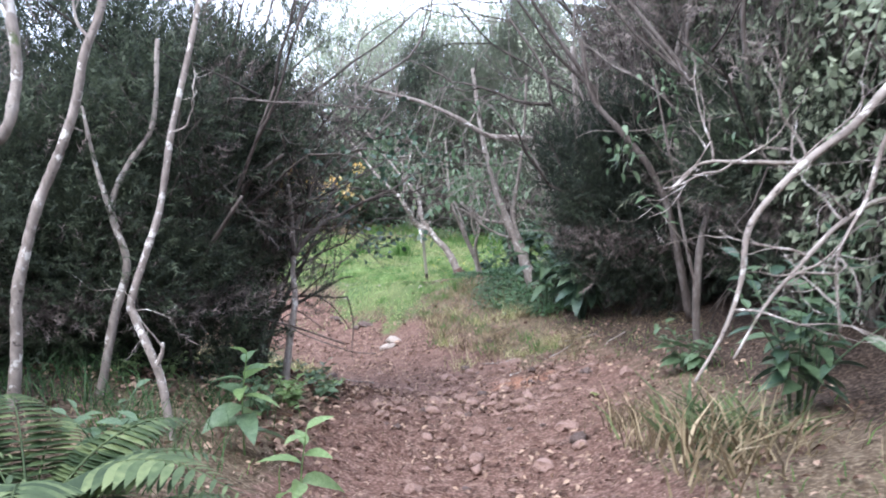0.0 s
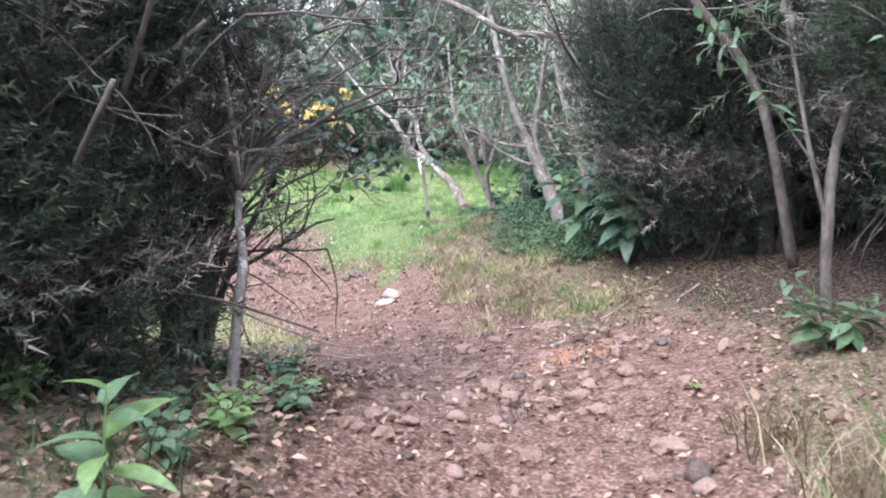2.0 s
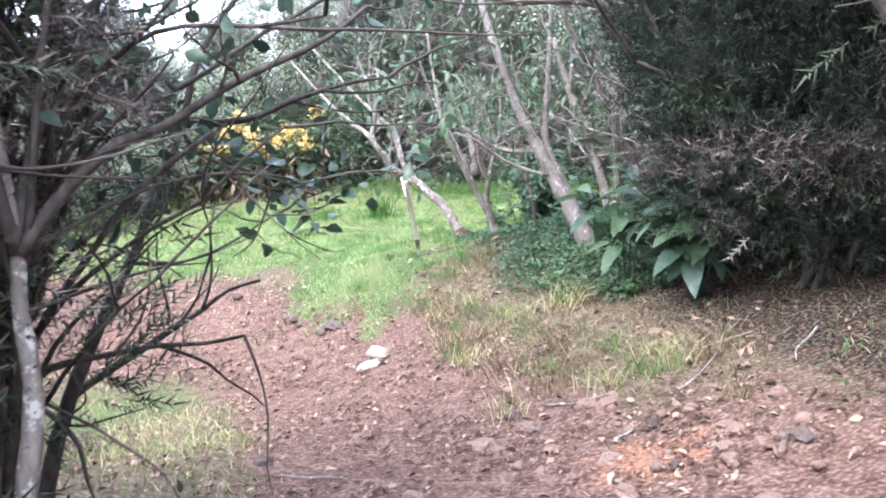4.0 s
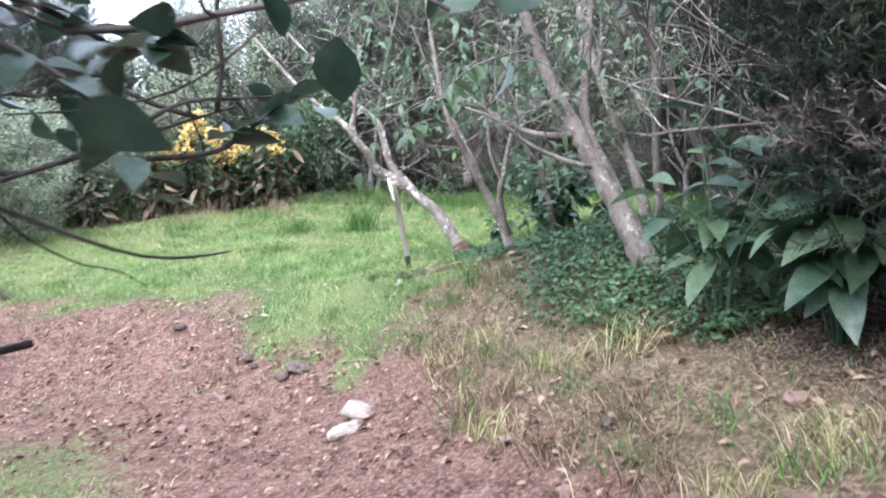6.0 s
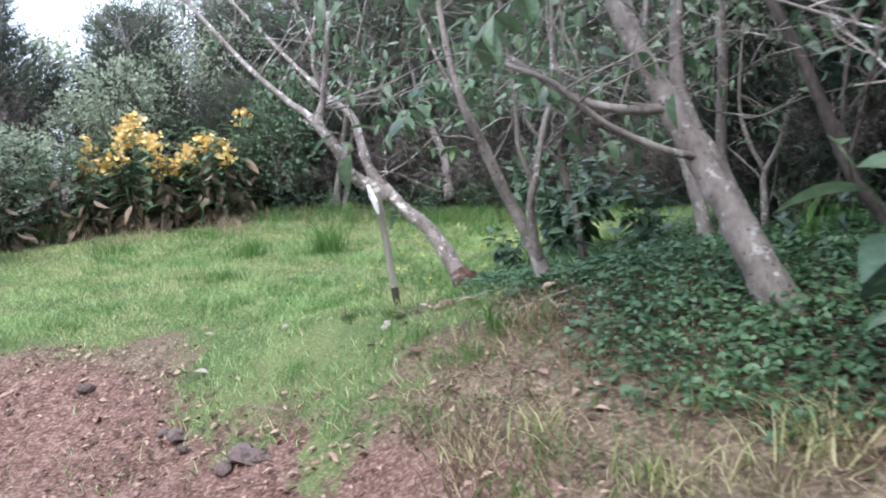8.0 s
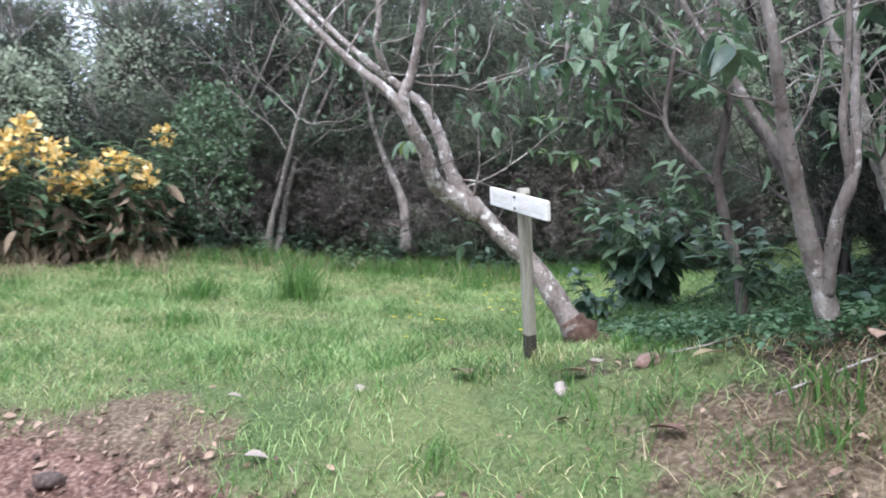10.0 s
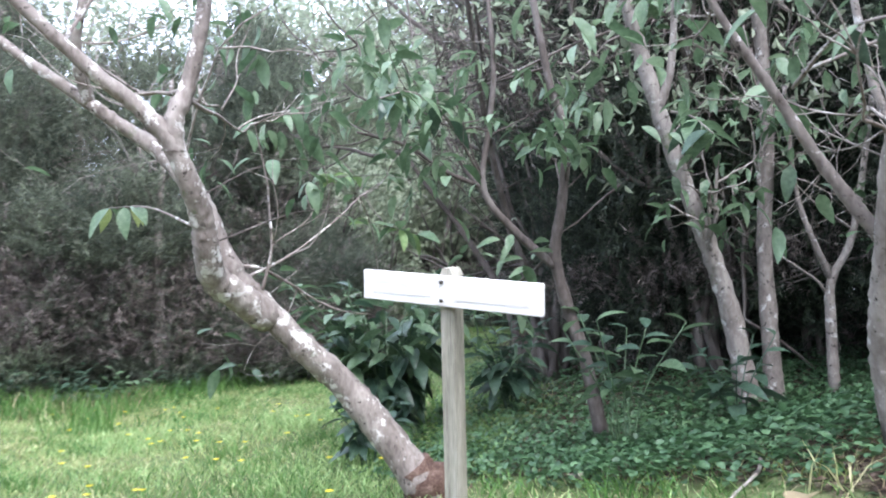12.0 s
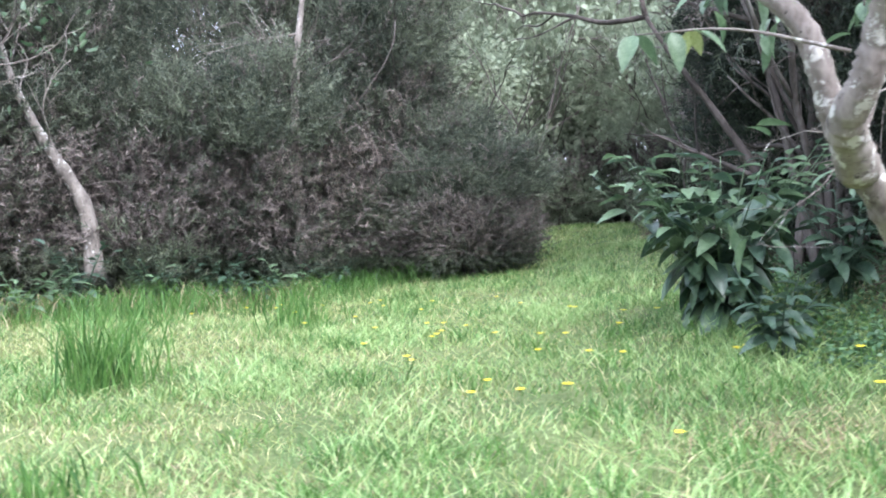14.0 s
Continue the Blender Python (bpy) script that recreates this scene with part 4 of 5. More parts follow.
tree("pale_tree", "thin grey trunk before dark heath", (3.7, 3.48, h(3.7, 3.48)), [([(3.7, 3.48, 0.1), (3.72, 3.5, 0.62), (3.82, 3.6, 1.21), (4.0, 3.69, 1.69), (4.15, 3.8, 2.28), (4.32, 3.91, 2.91), (4.5, 4, 3.8)], 0.042, 0.022)],
     [([(3.74, 3.5, 0.7), (3.66, 3.6, 1.3), (3.6, 3.7, 2.0), (3.5, 3.8, 2.9)], 0.02, 0.01)], bark=BARK_DARK, twigs=3, seed=45, leaf_mat=LEAF, leaves=170, leaf=0.12)
tree("dead_limb_tree", "grey tree with a long bare arching limb", (3.6, 7.4, h(3.6, 7.4)), [([(3.6, 7.4, 0.1), (3.4, 7.35, 1.2), (3.1, 7.3, 1.9), (2.9, 7.3, 2.6), (2.9, 7.3, 3.6)], 0.07, 0.04)],
     [([(3.12, 7.3, 1.9), (2.7, 7.25, 2.2), (2.35, 7.21, 2.34), (2.07, 7.19, 2.42), (1.62, 7.13, 2.5), (1.27, 7.1, 2.75), (0.78, 7.07, 3.03), (0.34, 7.02, 3.2), (-0.05, 6.98, 3.34)], 0.05, 0.022)], bark=BARK_GREY, twigs=3, seed=46)
tree("bare_shrub", "dark leaning bare limb above heath", (3.85, 4.75, h(3.85, 4.75)), [([(3.85, 4.75, 0.2), (3.7, 4.77, 1.4), (3.51, 4.79, 1.95), (3.21, 4.8, 2.39), (2.96, 4.81, 2.77), (2.89, 4.87, 3.4)], 0.045, 0.025)], bark=BARK_DARK, twigs=2, seed=47)
tree("bare_shrub", "pale leafless drooping branches over the bank", (4.1, -0.9, h(4.1, -0.9)), [([(4.1, -0.9, 0.4), (4.12, -0.92, 1.5), (4.0, -0.95, 2.3), (3.85, -0.97, 2.37), (3.65, -1.01, 2.2), (3.43, -1.06, 2.06), (3.21, -1.11, 1.85), (3.15, -1.14, 1.62), (3.06, -1.18, 1.42), (2.93, -1.21, 1.23)], 0.03, 0.006)],
     [([(4.1, -0.95, 1.7), (3.81, -1.02, 1.89), (3.58, -1.06, 1.82), (3.36, -1.11, 1.63), (3.23, -1.14, 1.5), (3.1, -1.15, 1.3)], 0.014, 0.005), ([(4.0, -1.0, 2.25), (3.77, -1.1, 2.19), (3.64, -1.15, 1.91), (3.51, -1.19, 1.69), (3.5, -1.21, 1.4)], 0.014, 0.005),
      ([(3.6, -1.0, 2.16), (3.5, -0.84, 2.07), (3.25, -0.88, 2.09), (3.06, -0.9, 2.1), (2.92, -0.93, 2.0)], 0.012, 0.005)], bark=BARK_PALE, twigs=4, seed=48, twig_len=0.45)

# the tree at the bend
BEND = tree("bend_tree", "pale slim trunk with dark forked limbs at the bend", (0.15, 1.81, h(0.15, 1.81)),
     [([(0.13, 1.80, 0.3), (0.15, 1.81, 0.55), (0.2, 1.89, 0.87), (0.24, 1.98, 1.13), (0.23, 2.04, 1.35), (0.25, 2.07, 1.55), (0.25, 2.12, 1.98), (0.2, 2.2, 2.8)], 0.038, 0.012)], foot=0.02, seed=51)
rng = np.random.RandomState(52)
tips = []
for pts, r in (([(0.25, 2.06, 1.5), (0.36, 2.17, 1.64), (0.47, 2.31, 1.74), (0.56, 2.44, 1.77), (0.76, 2.59, 1.87), (1.0, 2.75, 1.95), (1.15, 2.9, 2.05)], 0.022), ([(0.25, 2.05, 1.53), (0.27, 2.2, 1.75), (0.31, 2.38, 1.95), (0.37, 2.55, 2.08), (0.5, 2.8, 2.4)], 0.02),
               ([(0.25, 2.06, 1.5), (0.24, 2.07, 1.76), (0.22, 2.12, 1.98), (0.2, 2.2, 2.6)], 0.022), ([(0.24, 2.05, 1.4), (0.12, 2.2, 1.7), (0.0, 2.4, 2.1), (-0.1, 2.5, 2.6)], 0.02),
               ([(0.24, 2.04, 1.35), (0.33, 2.4, 1.35), (0.42, 2.9, 1.32), (0.5, 3.3, 1.36), (0.6, 3.55, 1.40), (0.72, 3.62, 1.42)], 0.007), ([(0.25, 2.06, 1.5), (0.45, 2.5, 1.6), (0.6, 2.9, 1.58), (0.7, 3.12, 1.5)], 0.007)):
    s = Shape()
    line = tube(s, np.array(pts) - np.array(BEND.location), r, r * 0.35, 7, 0.1, 4, rng)
    part("limb", s, BARK_DARK, BEND, "dark bark")
    s = Shape()
    for _ in range(6):
        k = rng.randint(len(line) // 3, len(line))
        branches(s, line[k], rng.normal(0, 0.6, 3) + [0, 0.1, 0.45], 0.5, 0.006, rng, 1, 0.6, 0.03, tips, 4, 3, 0.2)
    part("branchwork", s, BARK_DARK, BEND, kind="stuff")
s = Shape()
tp = np.array([q[0] for q in tips])
tp = tp[(tp[:, 2] > 0.95) & (tp[:, 1] > 0.25)]
p = tp[rng.randint(0, len(tp), 620)] + rng.normal(0, 0.06, (620, 3))
scatter(s, LEAF_V, LEAF_F, p, frames_of(rng.normal(0, 0.8, (620, 3)), rng.uniform(0, 6.3, 620)), rng.uniform(0.045, 0.08, 620))
part("crown", s, LEAF_DARK, BEND, kind="stuff")
for x, y, lean, tall, r in ((-0.35, 2.45, -0.1, 2.6, 0.018), (-0.55, 2.2, -0.2, 2.5, 0.016), (-0.65, 2.75, 0.1, 2.7, 0.02), (-0.5, 1.3, -0.1, 2.4, 0.014), (-0.25, 1.0, -0.12, 1.5, 0.012)):
    z = h(x, y)
    tree("thicket_stem", "dark thin upright stem in the thicket", (x, y, z), [([(x, y, z - 0.1), (x + lean * 0.7 + 0.04, y + 0.05, z + tall * 0.22), (x + lean * 0.3 - 0.03, y, z + tall * 0.45), (x + lean * 0.9 + 0.05, y - 0.04, z + tall * 0.7), (x + lean * 1.8, y + 0.1, z + tall)], r, r * 0.4)], bark=BARK_DARK, twigs=8, seed=int(abs(x * 100 + y * 10)), group="thicket stems", twig_len=0.8)


# ---- broad-leaved plants, each leaf a piece of its own ----
def leaf_mesh(name, pattern, mat):
    s = Shape()
    s.add(pattern[0], pattern[1])
    return s.mesh(name, mat)


BROAD = leaf_pattern(0.22, 0.32, 0.12, 6)
OVAL = leaf_pattern(0.33, 0.22, 0.1, 6)
LANCE = leaf_pattern(0.13, 0.4, 0.1, 6)
LEAVES = {(k, m.name): leaf_mesh("leaf", p, m) for k, p in (("broad", BROAD), ("oval", OVAL), ("lance", LANCE)) for m in (LEAF, LEAF_DARK, LEAF_BRIGHT, LEAF_SICK)}


def set_leaf(parent, kind, mat, place, aim, size, roll=0.0):
    ob = new("leaf", LEAVES[kind, mat.name])
    ob.parent = parent
    r = Matrix(frames_of(np.array([aim], float), np.array([roll]))[0].tolist()).to_4x4()
    ob.matrix_basis = Matrix.Translation(place) @ r @ Matrix.Scale(size, 4)
    return ob


def broad_plant(name, label, x, y, seed, stems, height, spread, leaf, kind="broad", mat=LEAF, per=9, z=None, group="", category="plant", droop=0.1, start=0.25, second=None):
    """A leafy plant: stems from the root with whorls of large leaves towards the top."""
    rng = np.random.RandomState(seed)
    root = thing(name, label, category, x, y, z, group)
    for k in range(stems):
        a = k * 2.4 + rng.uniform(0, 0.8)
        out = spread * rng.uniform(0.3, 1.0) if stems > 1 else 0.03
        tall = height * rng.uniform(0.65, 1.0)
        pts = [(0.03 * math.cos(a), 0.03 * math.sin(a), -0.04), (out * 0.35 * math.cos(a), out * 0.35 * math.sin(a), tall * 0.5), (out * math.cos(a), out * math.sin(a), tall)]
        s = Shape()
        line = tube(s, pts, 0.003 + height * 0.005, 0.003, 6, 0.05, 6, rng)
        part("stem", s, mat, root)
        for j in range(per):
            f = start + (1 - start) * (j + 1) / per
            q = line[min(len(line) - 1, int(f * (len(line) - 1)))]
            b = j * 2.4 + a + rng.uniform(-0.3, 0.3)
            rise = 0.9 * f**3 + rng.uniform(-0.25, 0.2) - droop
            m = second if second is not None and rng.rand() < 0.45 else mat
            set_leaf(root, kind, m, q, (math.cos(b), math.sin(b), rise), leaf * rng.uniform(0.65, 1.1) * (1.05 - 0.4 * f**4), rng.uniform(-0.5, 0.5))
    return root


broad_plant("leafy_seedling", "upright bright green leafy seedling on the bank", 0.52, -0.2, 61, 1, 0.82, 0.1, 0.27, "broad", LEAF_BRIGHT, 13, group="bank seedlings", second=LEAF)
broad_plant("leafy_seedling", "short bright green seedling with wide leaves", 1.15, -1.16, 62, 1, 0.6, 0.1, 0.25, "broad", LEAF_BRIGHT, 9, group="bank seedlings")
broad_plant("leafy_shrub", "low green broad-leaved shrub on the bank", 3.5, 2.75, 63, 7, 0.42, 0.35, 0.2, "broad", LEAF, 8)
broad_plant("leafy_shrub", "blue-green leafy shrub under bare branches", 3.75, 0.4, 64, 10, 0.95, 0.6, 0.22, "broad", LEAF, 9, second=LEAF_DARK)
broad_plant("leafy_shrub", "blue-green leafy shrub under bare branches", 4.2, 1.6, 65, 8, 1.1, 0.6, 0.2, "broad", LEAF, 9, second=LEAF_DARK)
broad_plant("leafy_shrub", "dark leafy plant beside the ferns", 0.25, -1.15, 66, 6, 0.28, 0.35, 0.15, "broad", LEAF, 6)
broad_plant("ginger_shrub", "large drooping broad-leaved shrub beside the trail", 2.25, 7.1, 67, 7, 1.25, 0.5, 0.34, "broad", LEAF, 8, second=LEAF_DARK, droop=0.35, start=0.4)
broad_plant("ginger_shrub", "dark green broad-leaved shrub with long leaves", 2.7, 6.45, 68, 14, 1.45, 0.75, 0.36, "broad", LEAF_DARK, 9, droop=0.35, second=LEAF)
broad_plant("ginger_shrub", "dark green broad-leaved shrub with long leaves", 3.35, 6.75, 168, 9, 1.25, 0.6, 0.34, "broad", LEAF_DARK, 8, droop=0.3, second=LEAF)
broad_plant("dense_shrub", "dense rounded shrub with long glossy dark leaves", 1.72, 13.68, 71, 46, 1.28, 0.92, 0.28, "broad", LEAF, 11, droop=0.5, start=0.1, second=LEAF_DARK)
broad_plant("dense_shrub", "dark glossy shrub beneath the trees", 2.6, 13.2, 72, 10, 0.85, 0.5, 0.24, "broad", LEAF_DARK, 9, droop=0.35)
broad_plant("leafy_shrub", "grey-green whorled shrub behind the signpost", 1.55, 11.2, 73, 6, 0.85, 0.5, 0.24, "broad", LEAF, 7, droop=0.2, start=0.5, second=LEAF_DARK)
broad_plant("leafy_shrub", "grey-green whorled shrub in ground cover", 2.35, 11.0, 74, 5, 0.6, 0.4, 0.22, "broad", LEAF_DARK, 7, droop=0.2, start=0.4)
broad_plant("leafy_shrub", "small whorled plant below the thicket", -0.9, 19.7, 75, 4, 0.5, 0.3, 0.22, "lance", LEAF, 7)
broad_plant("leafy_shrub", "dark leafy plant below the heath", 0.2, 19.9, 76, 8, 0.6, 0.5, 0.16, "broad", LEAF_DARK, 8)
broad_plant("leafy_shrub", "dark leafy plant below the heath", 1.2, 19.5, 77, 8, 0.4, 0.5, 0.16, "broad", LEAF_DARK, 8)
broad_plant("leafy_shrub", "glossy dark leafy shrub on the far edge", 1.0, 12.9, 78, 7, 0.55, 0.4, 0.2, "broad", LEAF_DARK, 8, droop=0.3)

rng = np.random.RandomState(79)
for k in range(12):
    x = -4.4 + 0.75 * k
    broad_plant("leafy_shrub", "low dark leafy undergrowth at the lawn edge", x, 19.75 + rng.uniform(-0.4, 0.35), 700 + k, 7, rng.uniform(0.4, 0.85), 0.5, 0.19, "broad" if k % 3 else "lance", LEAF_DARK if k % 2 else LEAF, 6, group="edge undergrowth")

for k, (x, y) in enumerate(((0.05, 1.25), (0.3, 1.45), (-0.15, 1.7), (0.45, 1.95), (0.12, 0.9))):
    broad_plant("leafy_seedling", "low creeping leafy weed in leaf litter", x, y, 720 + k, 5, 0.13, 0.2, 0.09, "oval", LEAF_BRIGHT if k % 2 else LEAF, 5, group="litter weeds")

for k, (x, y) in enumerate(((-0.35, 0.75), (0.2, 2.35), (-0.25, 1.35), (0.35, 1.15), (-0.05, 2.1), (0.5, 1.6), (-0.5, 0.4), (0.3, 0.65))):
    broad_plant("leafy_seedling", "small green weed among fallen leaves", x, y, 740 + k, 6, 0.2, 0.18, 0.1, "oval" if k % 2 else "broad", LEAF_BRIGHT if k % 3 == 0 else LEAF, 6, group="litter weeds")

# leaf sprays that hang before the view
def leaf_twig(label, pts, r, seed, n, size, kind="oval", mat=LEAF, second=None, bark=BARK_GREY, hang=-0.4, start=0.35, loose=0.3):
    rng = np.random.RandomState(seed)
    root = thing("leafy_branch", label, "branch", *pts[0])
    s = Shape()
    line = tube(s, np.array(pts) - np.array(pts[0]), r, r * 0.4, 6, 0.08, 5, rng)
    part("stem", s, bark, root)
    for k in range(n):
        q = line[int(len(line) * (start + (0.99 - start) * ((k + 0.5) / n if loose < 0.5 else rng.rand() ** 0.7)))]
        a = k * 2.4
        set_leaf(root, kind, second if second is not None and k % 3 == 0 else mat, q, (math.cos(a), math.sin(a), hang + rng.uniform(-loose, loose)), size * rng.uniform(0.7 if loose < 0.5 else 0.45, 1.1), rng.uniform(-0.6, 0.6))
    return root


leaf_twig("dark oval leaves on a twig of the bend tree", [(0.55, 3.55, 1.36), (0.66, 3.61, 1.35), (0.72, 3.62, 1.37), (0.78, 3.62, 1.40), (0.83, 3.63, 1.42)], 0.006, 81, 10, 0.085, "oval", LEAF_DARK, hang=0.1, bark=BARK_DARK)
leaf_twig("dark oval leaves on a twig of the bend tree", [(0.6, 2.9, 1.58), (0.68, 3.12, 1.53), (0.73, 3.2, 1.48), (0.78, 3.26, 1.5)], 0.005, 91, 16, 0.07, "oval", LEAF_DARK, hang=-0.1, bark=BARK_DARK)
leaf_twig("dark oval leaves on a twig of the bend tree", [(0.55, 2.8, 1.6), (0.66, 3.0, 1.5), (0.74, 3.05, 1.42), (0.79, 3.05, 1.3)], 0.005, 92, 14, 0.065, "oval", LEAF_DARK, hang=-0.3, bark=BARK_DARK)
leaf_twig("pale green leaves hanging from the leaning trunk", [(-0.6, 11.8, 1.25), (-0.68, 12.2, 1.4), (-0.75, 12.6, 1.45)], 0.008, 82, 8, 0.18, "broad", LEAF, LEAF_SICK, hang=-1.3, start=0.55, loose=0.9)
leaf_twig("green leaves on a thin branch behind the sign", [(-0.5, 11.82, 1.2), (-0.1, 11.7, 1.35), (0.3, 11.75, 1.32), (0.65, 11.8, 1.28)], 0.004, 83, 18, 0.15, "broad", LEAF, LEAF_BRIGHT, bark=BARK_DARK, hang=-0.35, loose=0.9)
leaf_twig("green leaves on a thin branch behind the sign", [(-0.6, 11.75, 1.4), (-0.2, 11.9, 1.6), (0.3, 12.1, 1.62), (0.8, 12.2, 1.7)], 0.004, 84, 20, 0.15, "broad", LEAF, LEAF_BRIGHT, bark=BARK_DARK, hang=-0.3, loose=0.9)
leaf_twig("drooping leaves on a branch over the sign", [(1.27, 11.94, 1.65), (0.9, 11.8, 1.95), (0.5, 11.6, 2.0), (0.2, 11.5, 1.9)], 0.01, 85, 16, 0.22, "broad", LEAF, LEAF_DARK, hang=-0.6)
leaf_twig("drooping leaves on a branch among the trunks", [(2.4, 11.35, 2.1), (2.1, 11.0, 1.95), (1.85, 10.7, 1.75)], 0.01, 86, 12, 0.22, "broad", LEAF, LEAF_DARK, hang=-0.5)
leaf_twig("drooping leaves on the forked tree", [(0.78, 9.85, 1.4), (0.6, 9.6, 1.5), (0.45, 9.3, 1.45), (0.4, 9.1, 1.35)], 0.008, 87, 14, 0.17, "broad", LEAF, LEAF_DARK, hang=-0.8)
leaf_twig("drooping leaves on the forked tree", [(1.0, 9.9, 1.5), (1.2, 9.5, 1.6), (1.3, 9.2, 1.55), (1.3, 9.0, 1.4)], 0.008, 88, 14, 0.17, "broad", LEAF, LEAF_DARK, hang=-0.8)
leaf_twig("pale leaves on a branch of the double trunk", [(1.55, 8.65, 1.8), (1.2, 8.2, 1.75), (0.95, 7.9, 1.65), (0.8, 7.8, 1.5)], 0.008, 89, 14, 0.17, "broad", LEAF, hang=-0.7)
leaf_twig("whorl of pale leaves beside heath", [(3.72, 3.55, 1.1), (3.45, 3.4, 1.5), (3.25, 3.3, 1.75)], 0.008, 90, 10, 0.16, "lance", LEAF, hang=0.0)


# ---- ferns ----
def fern(x, y, seed, fronds, length, z=None):
    rng = np.random.RandomState(seed)
    root = thing("fern", "large arching green fern beside the trail", "fern", x, y, z, "ferns")
    for k in range(fronds):
        a = k * 2 * math.pi / fronds + rng.uniform(-0.3, 0.3)
        ln = length * rng.uniform(0.75, 1.1)
        t = np.linspace(0, 1, 26)
        r = ln * (0.15 * t + 0.65 * t**1.3)
        z0 = ln * (0.95 * t - 0.62 * t**2.2)
        line = np.stack([r * math.cos(a), r * math.sin(a), z0], -1)
        s = Shape()
        tube(s, line[::5], 0.006, 0.002, 4, 0.03, 3, rng)
        tan = np.gradient(line, axis=0)
        tan /= np.linalg.norm(tan, axis=1)[:, None]
        across = np.array([-math.sin(a), math.cos(a), 0.0])
        for sd in (-1, 1):
            idx = np.arange(4, 26)
            aim = across * sd + tan[idx] * 0.35 + [0, 0, -0.12]
            size = 0.17 * ln * np.sin(math.pi * (idx / 26.0) ** 0.7) + 0.02
            scatter(s, LONG_V * [0.85, 1, 0.5], LONG_F, line[idx], frames_of(aim, np.full(len(idx), 0.0)), size)
        part("frond", s, FERN, root)
    return root


fern(0.42, -1.95, 91, 14, 1.1)
fern(0.72, -2.15, 92, 11, 0.7)
fern(-0.25, -2.3, 93, 12, 1.15)
fern(0.6, -3.2, 94, 10, 0.85)


# ---- ginger bed with yellow flower heads ----
def ginger(x, y, seed, flowers):
    rng = np.random.RandomState(seed)
    root = thing("flowering_ginger", "leafy ginger clump with yellow flower spikes" if flowers else "leafy ginger clump with long green leaves", "plant", x, y, None, "ginger bed")
    canes, dead = Shape(), Shape()
    for k in range(11):
        a, out, tall = rng.uniform(0, 6.3), rng.uniform(0.1, 0.7), rng.uniform(1.0, 2.0)
        foot = np.array([0.3 * math.cos(a), 0.3 * math.sin(a), -0.05])
        top = np.array([out * math.cos(a), out * math.sin(a), tall])
        line = tube(canes, [foot, (foot + top) / 2 + [0, 0, 0.1], top], 0.012, 0.006, 5, 0.03, 5, rng)
        n = 9
        q = line[np.linspace(3, len(line) - 1, n).astype(int)]
        b = np.arange(n) * math.pi + rng.uniform(0, 6)
        aim = np.stack([np.cos(b), np.sin(b), rng.uniform(0, 0.5, n)], -1)
        scatter(canes, LONG_V, LONG_F, q, frames_of(aim, np.zeros(n)), rng.uniform(0.3, 0.45, n))
        q = line[np.linspace(1, len(line) * 2 // 3, 6).astype(int)]
        aim = np.stack([np.cos(b[:6]), np.sin(b[:6]), np.full(6, -0.9)], -1)
        scatter(dead, LONG_V, LONG_F, q + rng.normal(0, 0.08, (6, 3)), frames_of(aim, rng.uniform(0, 3, 6)), rng.uniform(0.25, 0.45, 6))
        scatter(dead, LONG_V, LONG_F, q * [1.1, 1.1, 0.6] + rng.normal(0, 0.12, (6, 3)), frames_of(aim * [1, 1, 1.6], rng.uniform(0, 3, 6)), rng.uniform(0.1, 0.26, 6))
        if k < flowers:
            f = Shape()
            m = 40
            p = top + np.stack([rng.normal(0, 0.075, m), rng.normal(0, 0.075, m), rng.uniform(-0.05, 0.3, m)], -1)
            d = rng.normal(0, 1, (m, 3)) * [1, 1, 0.4] + [0, 0, 0.3]
            scatter(f, LEAF_SMALL_V, LEAF_SMALL_F, p, frames_of(d, rng.uniform(0, 6, m)), rng.uniform(0.08, 0.15, m))
            part("flower_spike", f, GINGER, root, "yellow-orange flower spike", kind="stuff")
    part("foliage", canes, LEAF, root, kind="stuff")
    part("dead_foliage", dead, DEAD, root, "hanging brown dead leaves", kind="stuff")
    return root


for k, (x, y, fl) in enumerate(((-4.7, 18.9, 3), (-5.3, 18.5, 4), (-6.0, 18.6, 5), (-6.7, 18.6, 4), (-7.5, 18.2, 0), (-4.8, 19.8, 2), (-6.0, 19.8, 3), (-7.2, 19.6, 2), (-8.4, 17.6, 0), (-9.0, 18.6, 0), (-5.4, 19.4, 1))):
    ginger(x, y, 100 + k, fl)


# ---- grass ----
def blades(shape, x, y, height, width, lean, rng, z=None):
    """Bent grass blades of three triangles each."""
    n = len(x)
    z = land(x, y) - 0.015 if z is None else z
    a, b = rng.uniform(0, 6.3, n), rng.uniform(0, 6.3, n)
    l = lean * rng.uniform(0.2, 1.0, n) * height
    w = np.stack([np.cos(a), np.sin(a), np.zeros(n)], -1) * (width * rng.uniform(0.6, 1.3, n))[:, None]
    o = np.stack([np.cos(b) * l, np.sin(b) * l, np.zeros(n)], -1)
    base = np.stack([x, y, z], -1)
    up = np.zeros((n, 3))
    up[:, 2] = height
    v = np.stack([base - w, base + w, base + o * 0.35 + up * 0.6 - w * 0.8, base + o * 0.35 + up * 0.6 + w * 0.8, base + o + up], 1)
    f = np.array([(0, 1, 3), (0, 3, 2), (2, 3, 4)])
    shape.add(v.reshape(-1, 3), (f[None] + (np.arange(n) * 5)[:, None, None]).reshape(-1, 3))


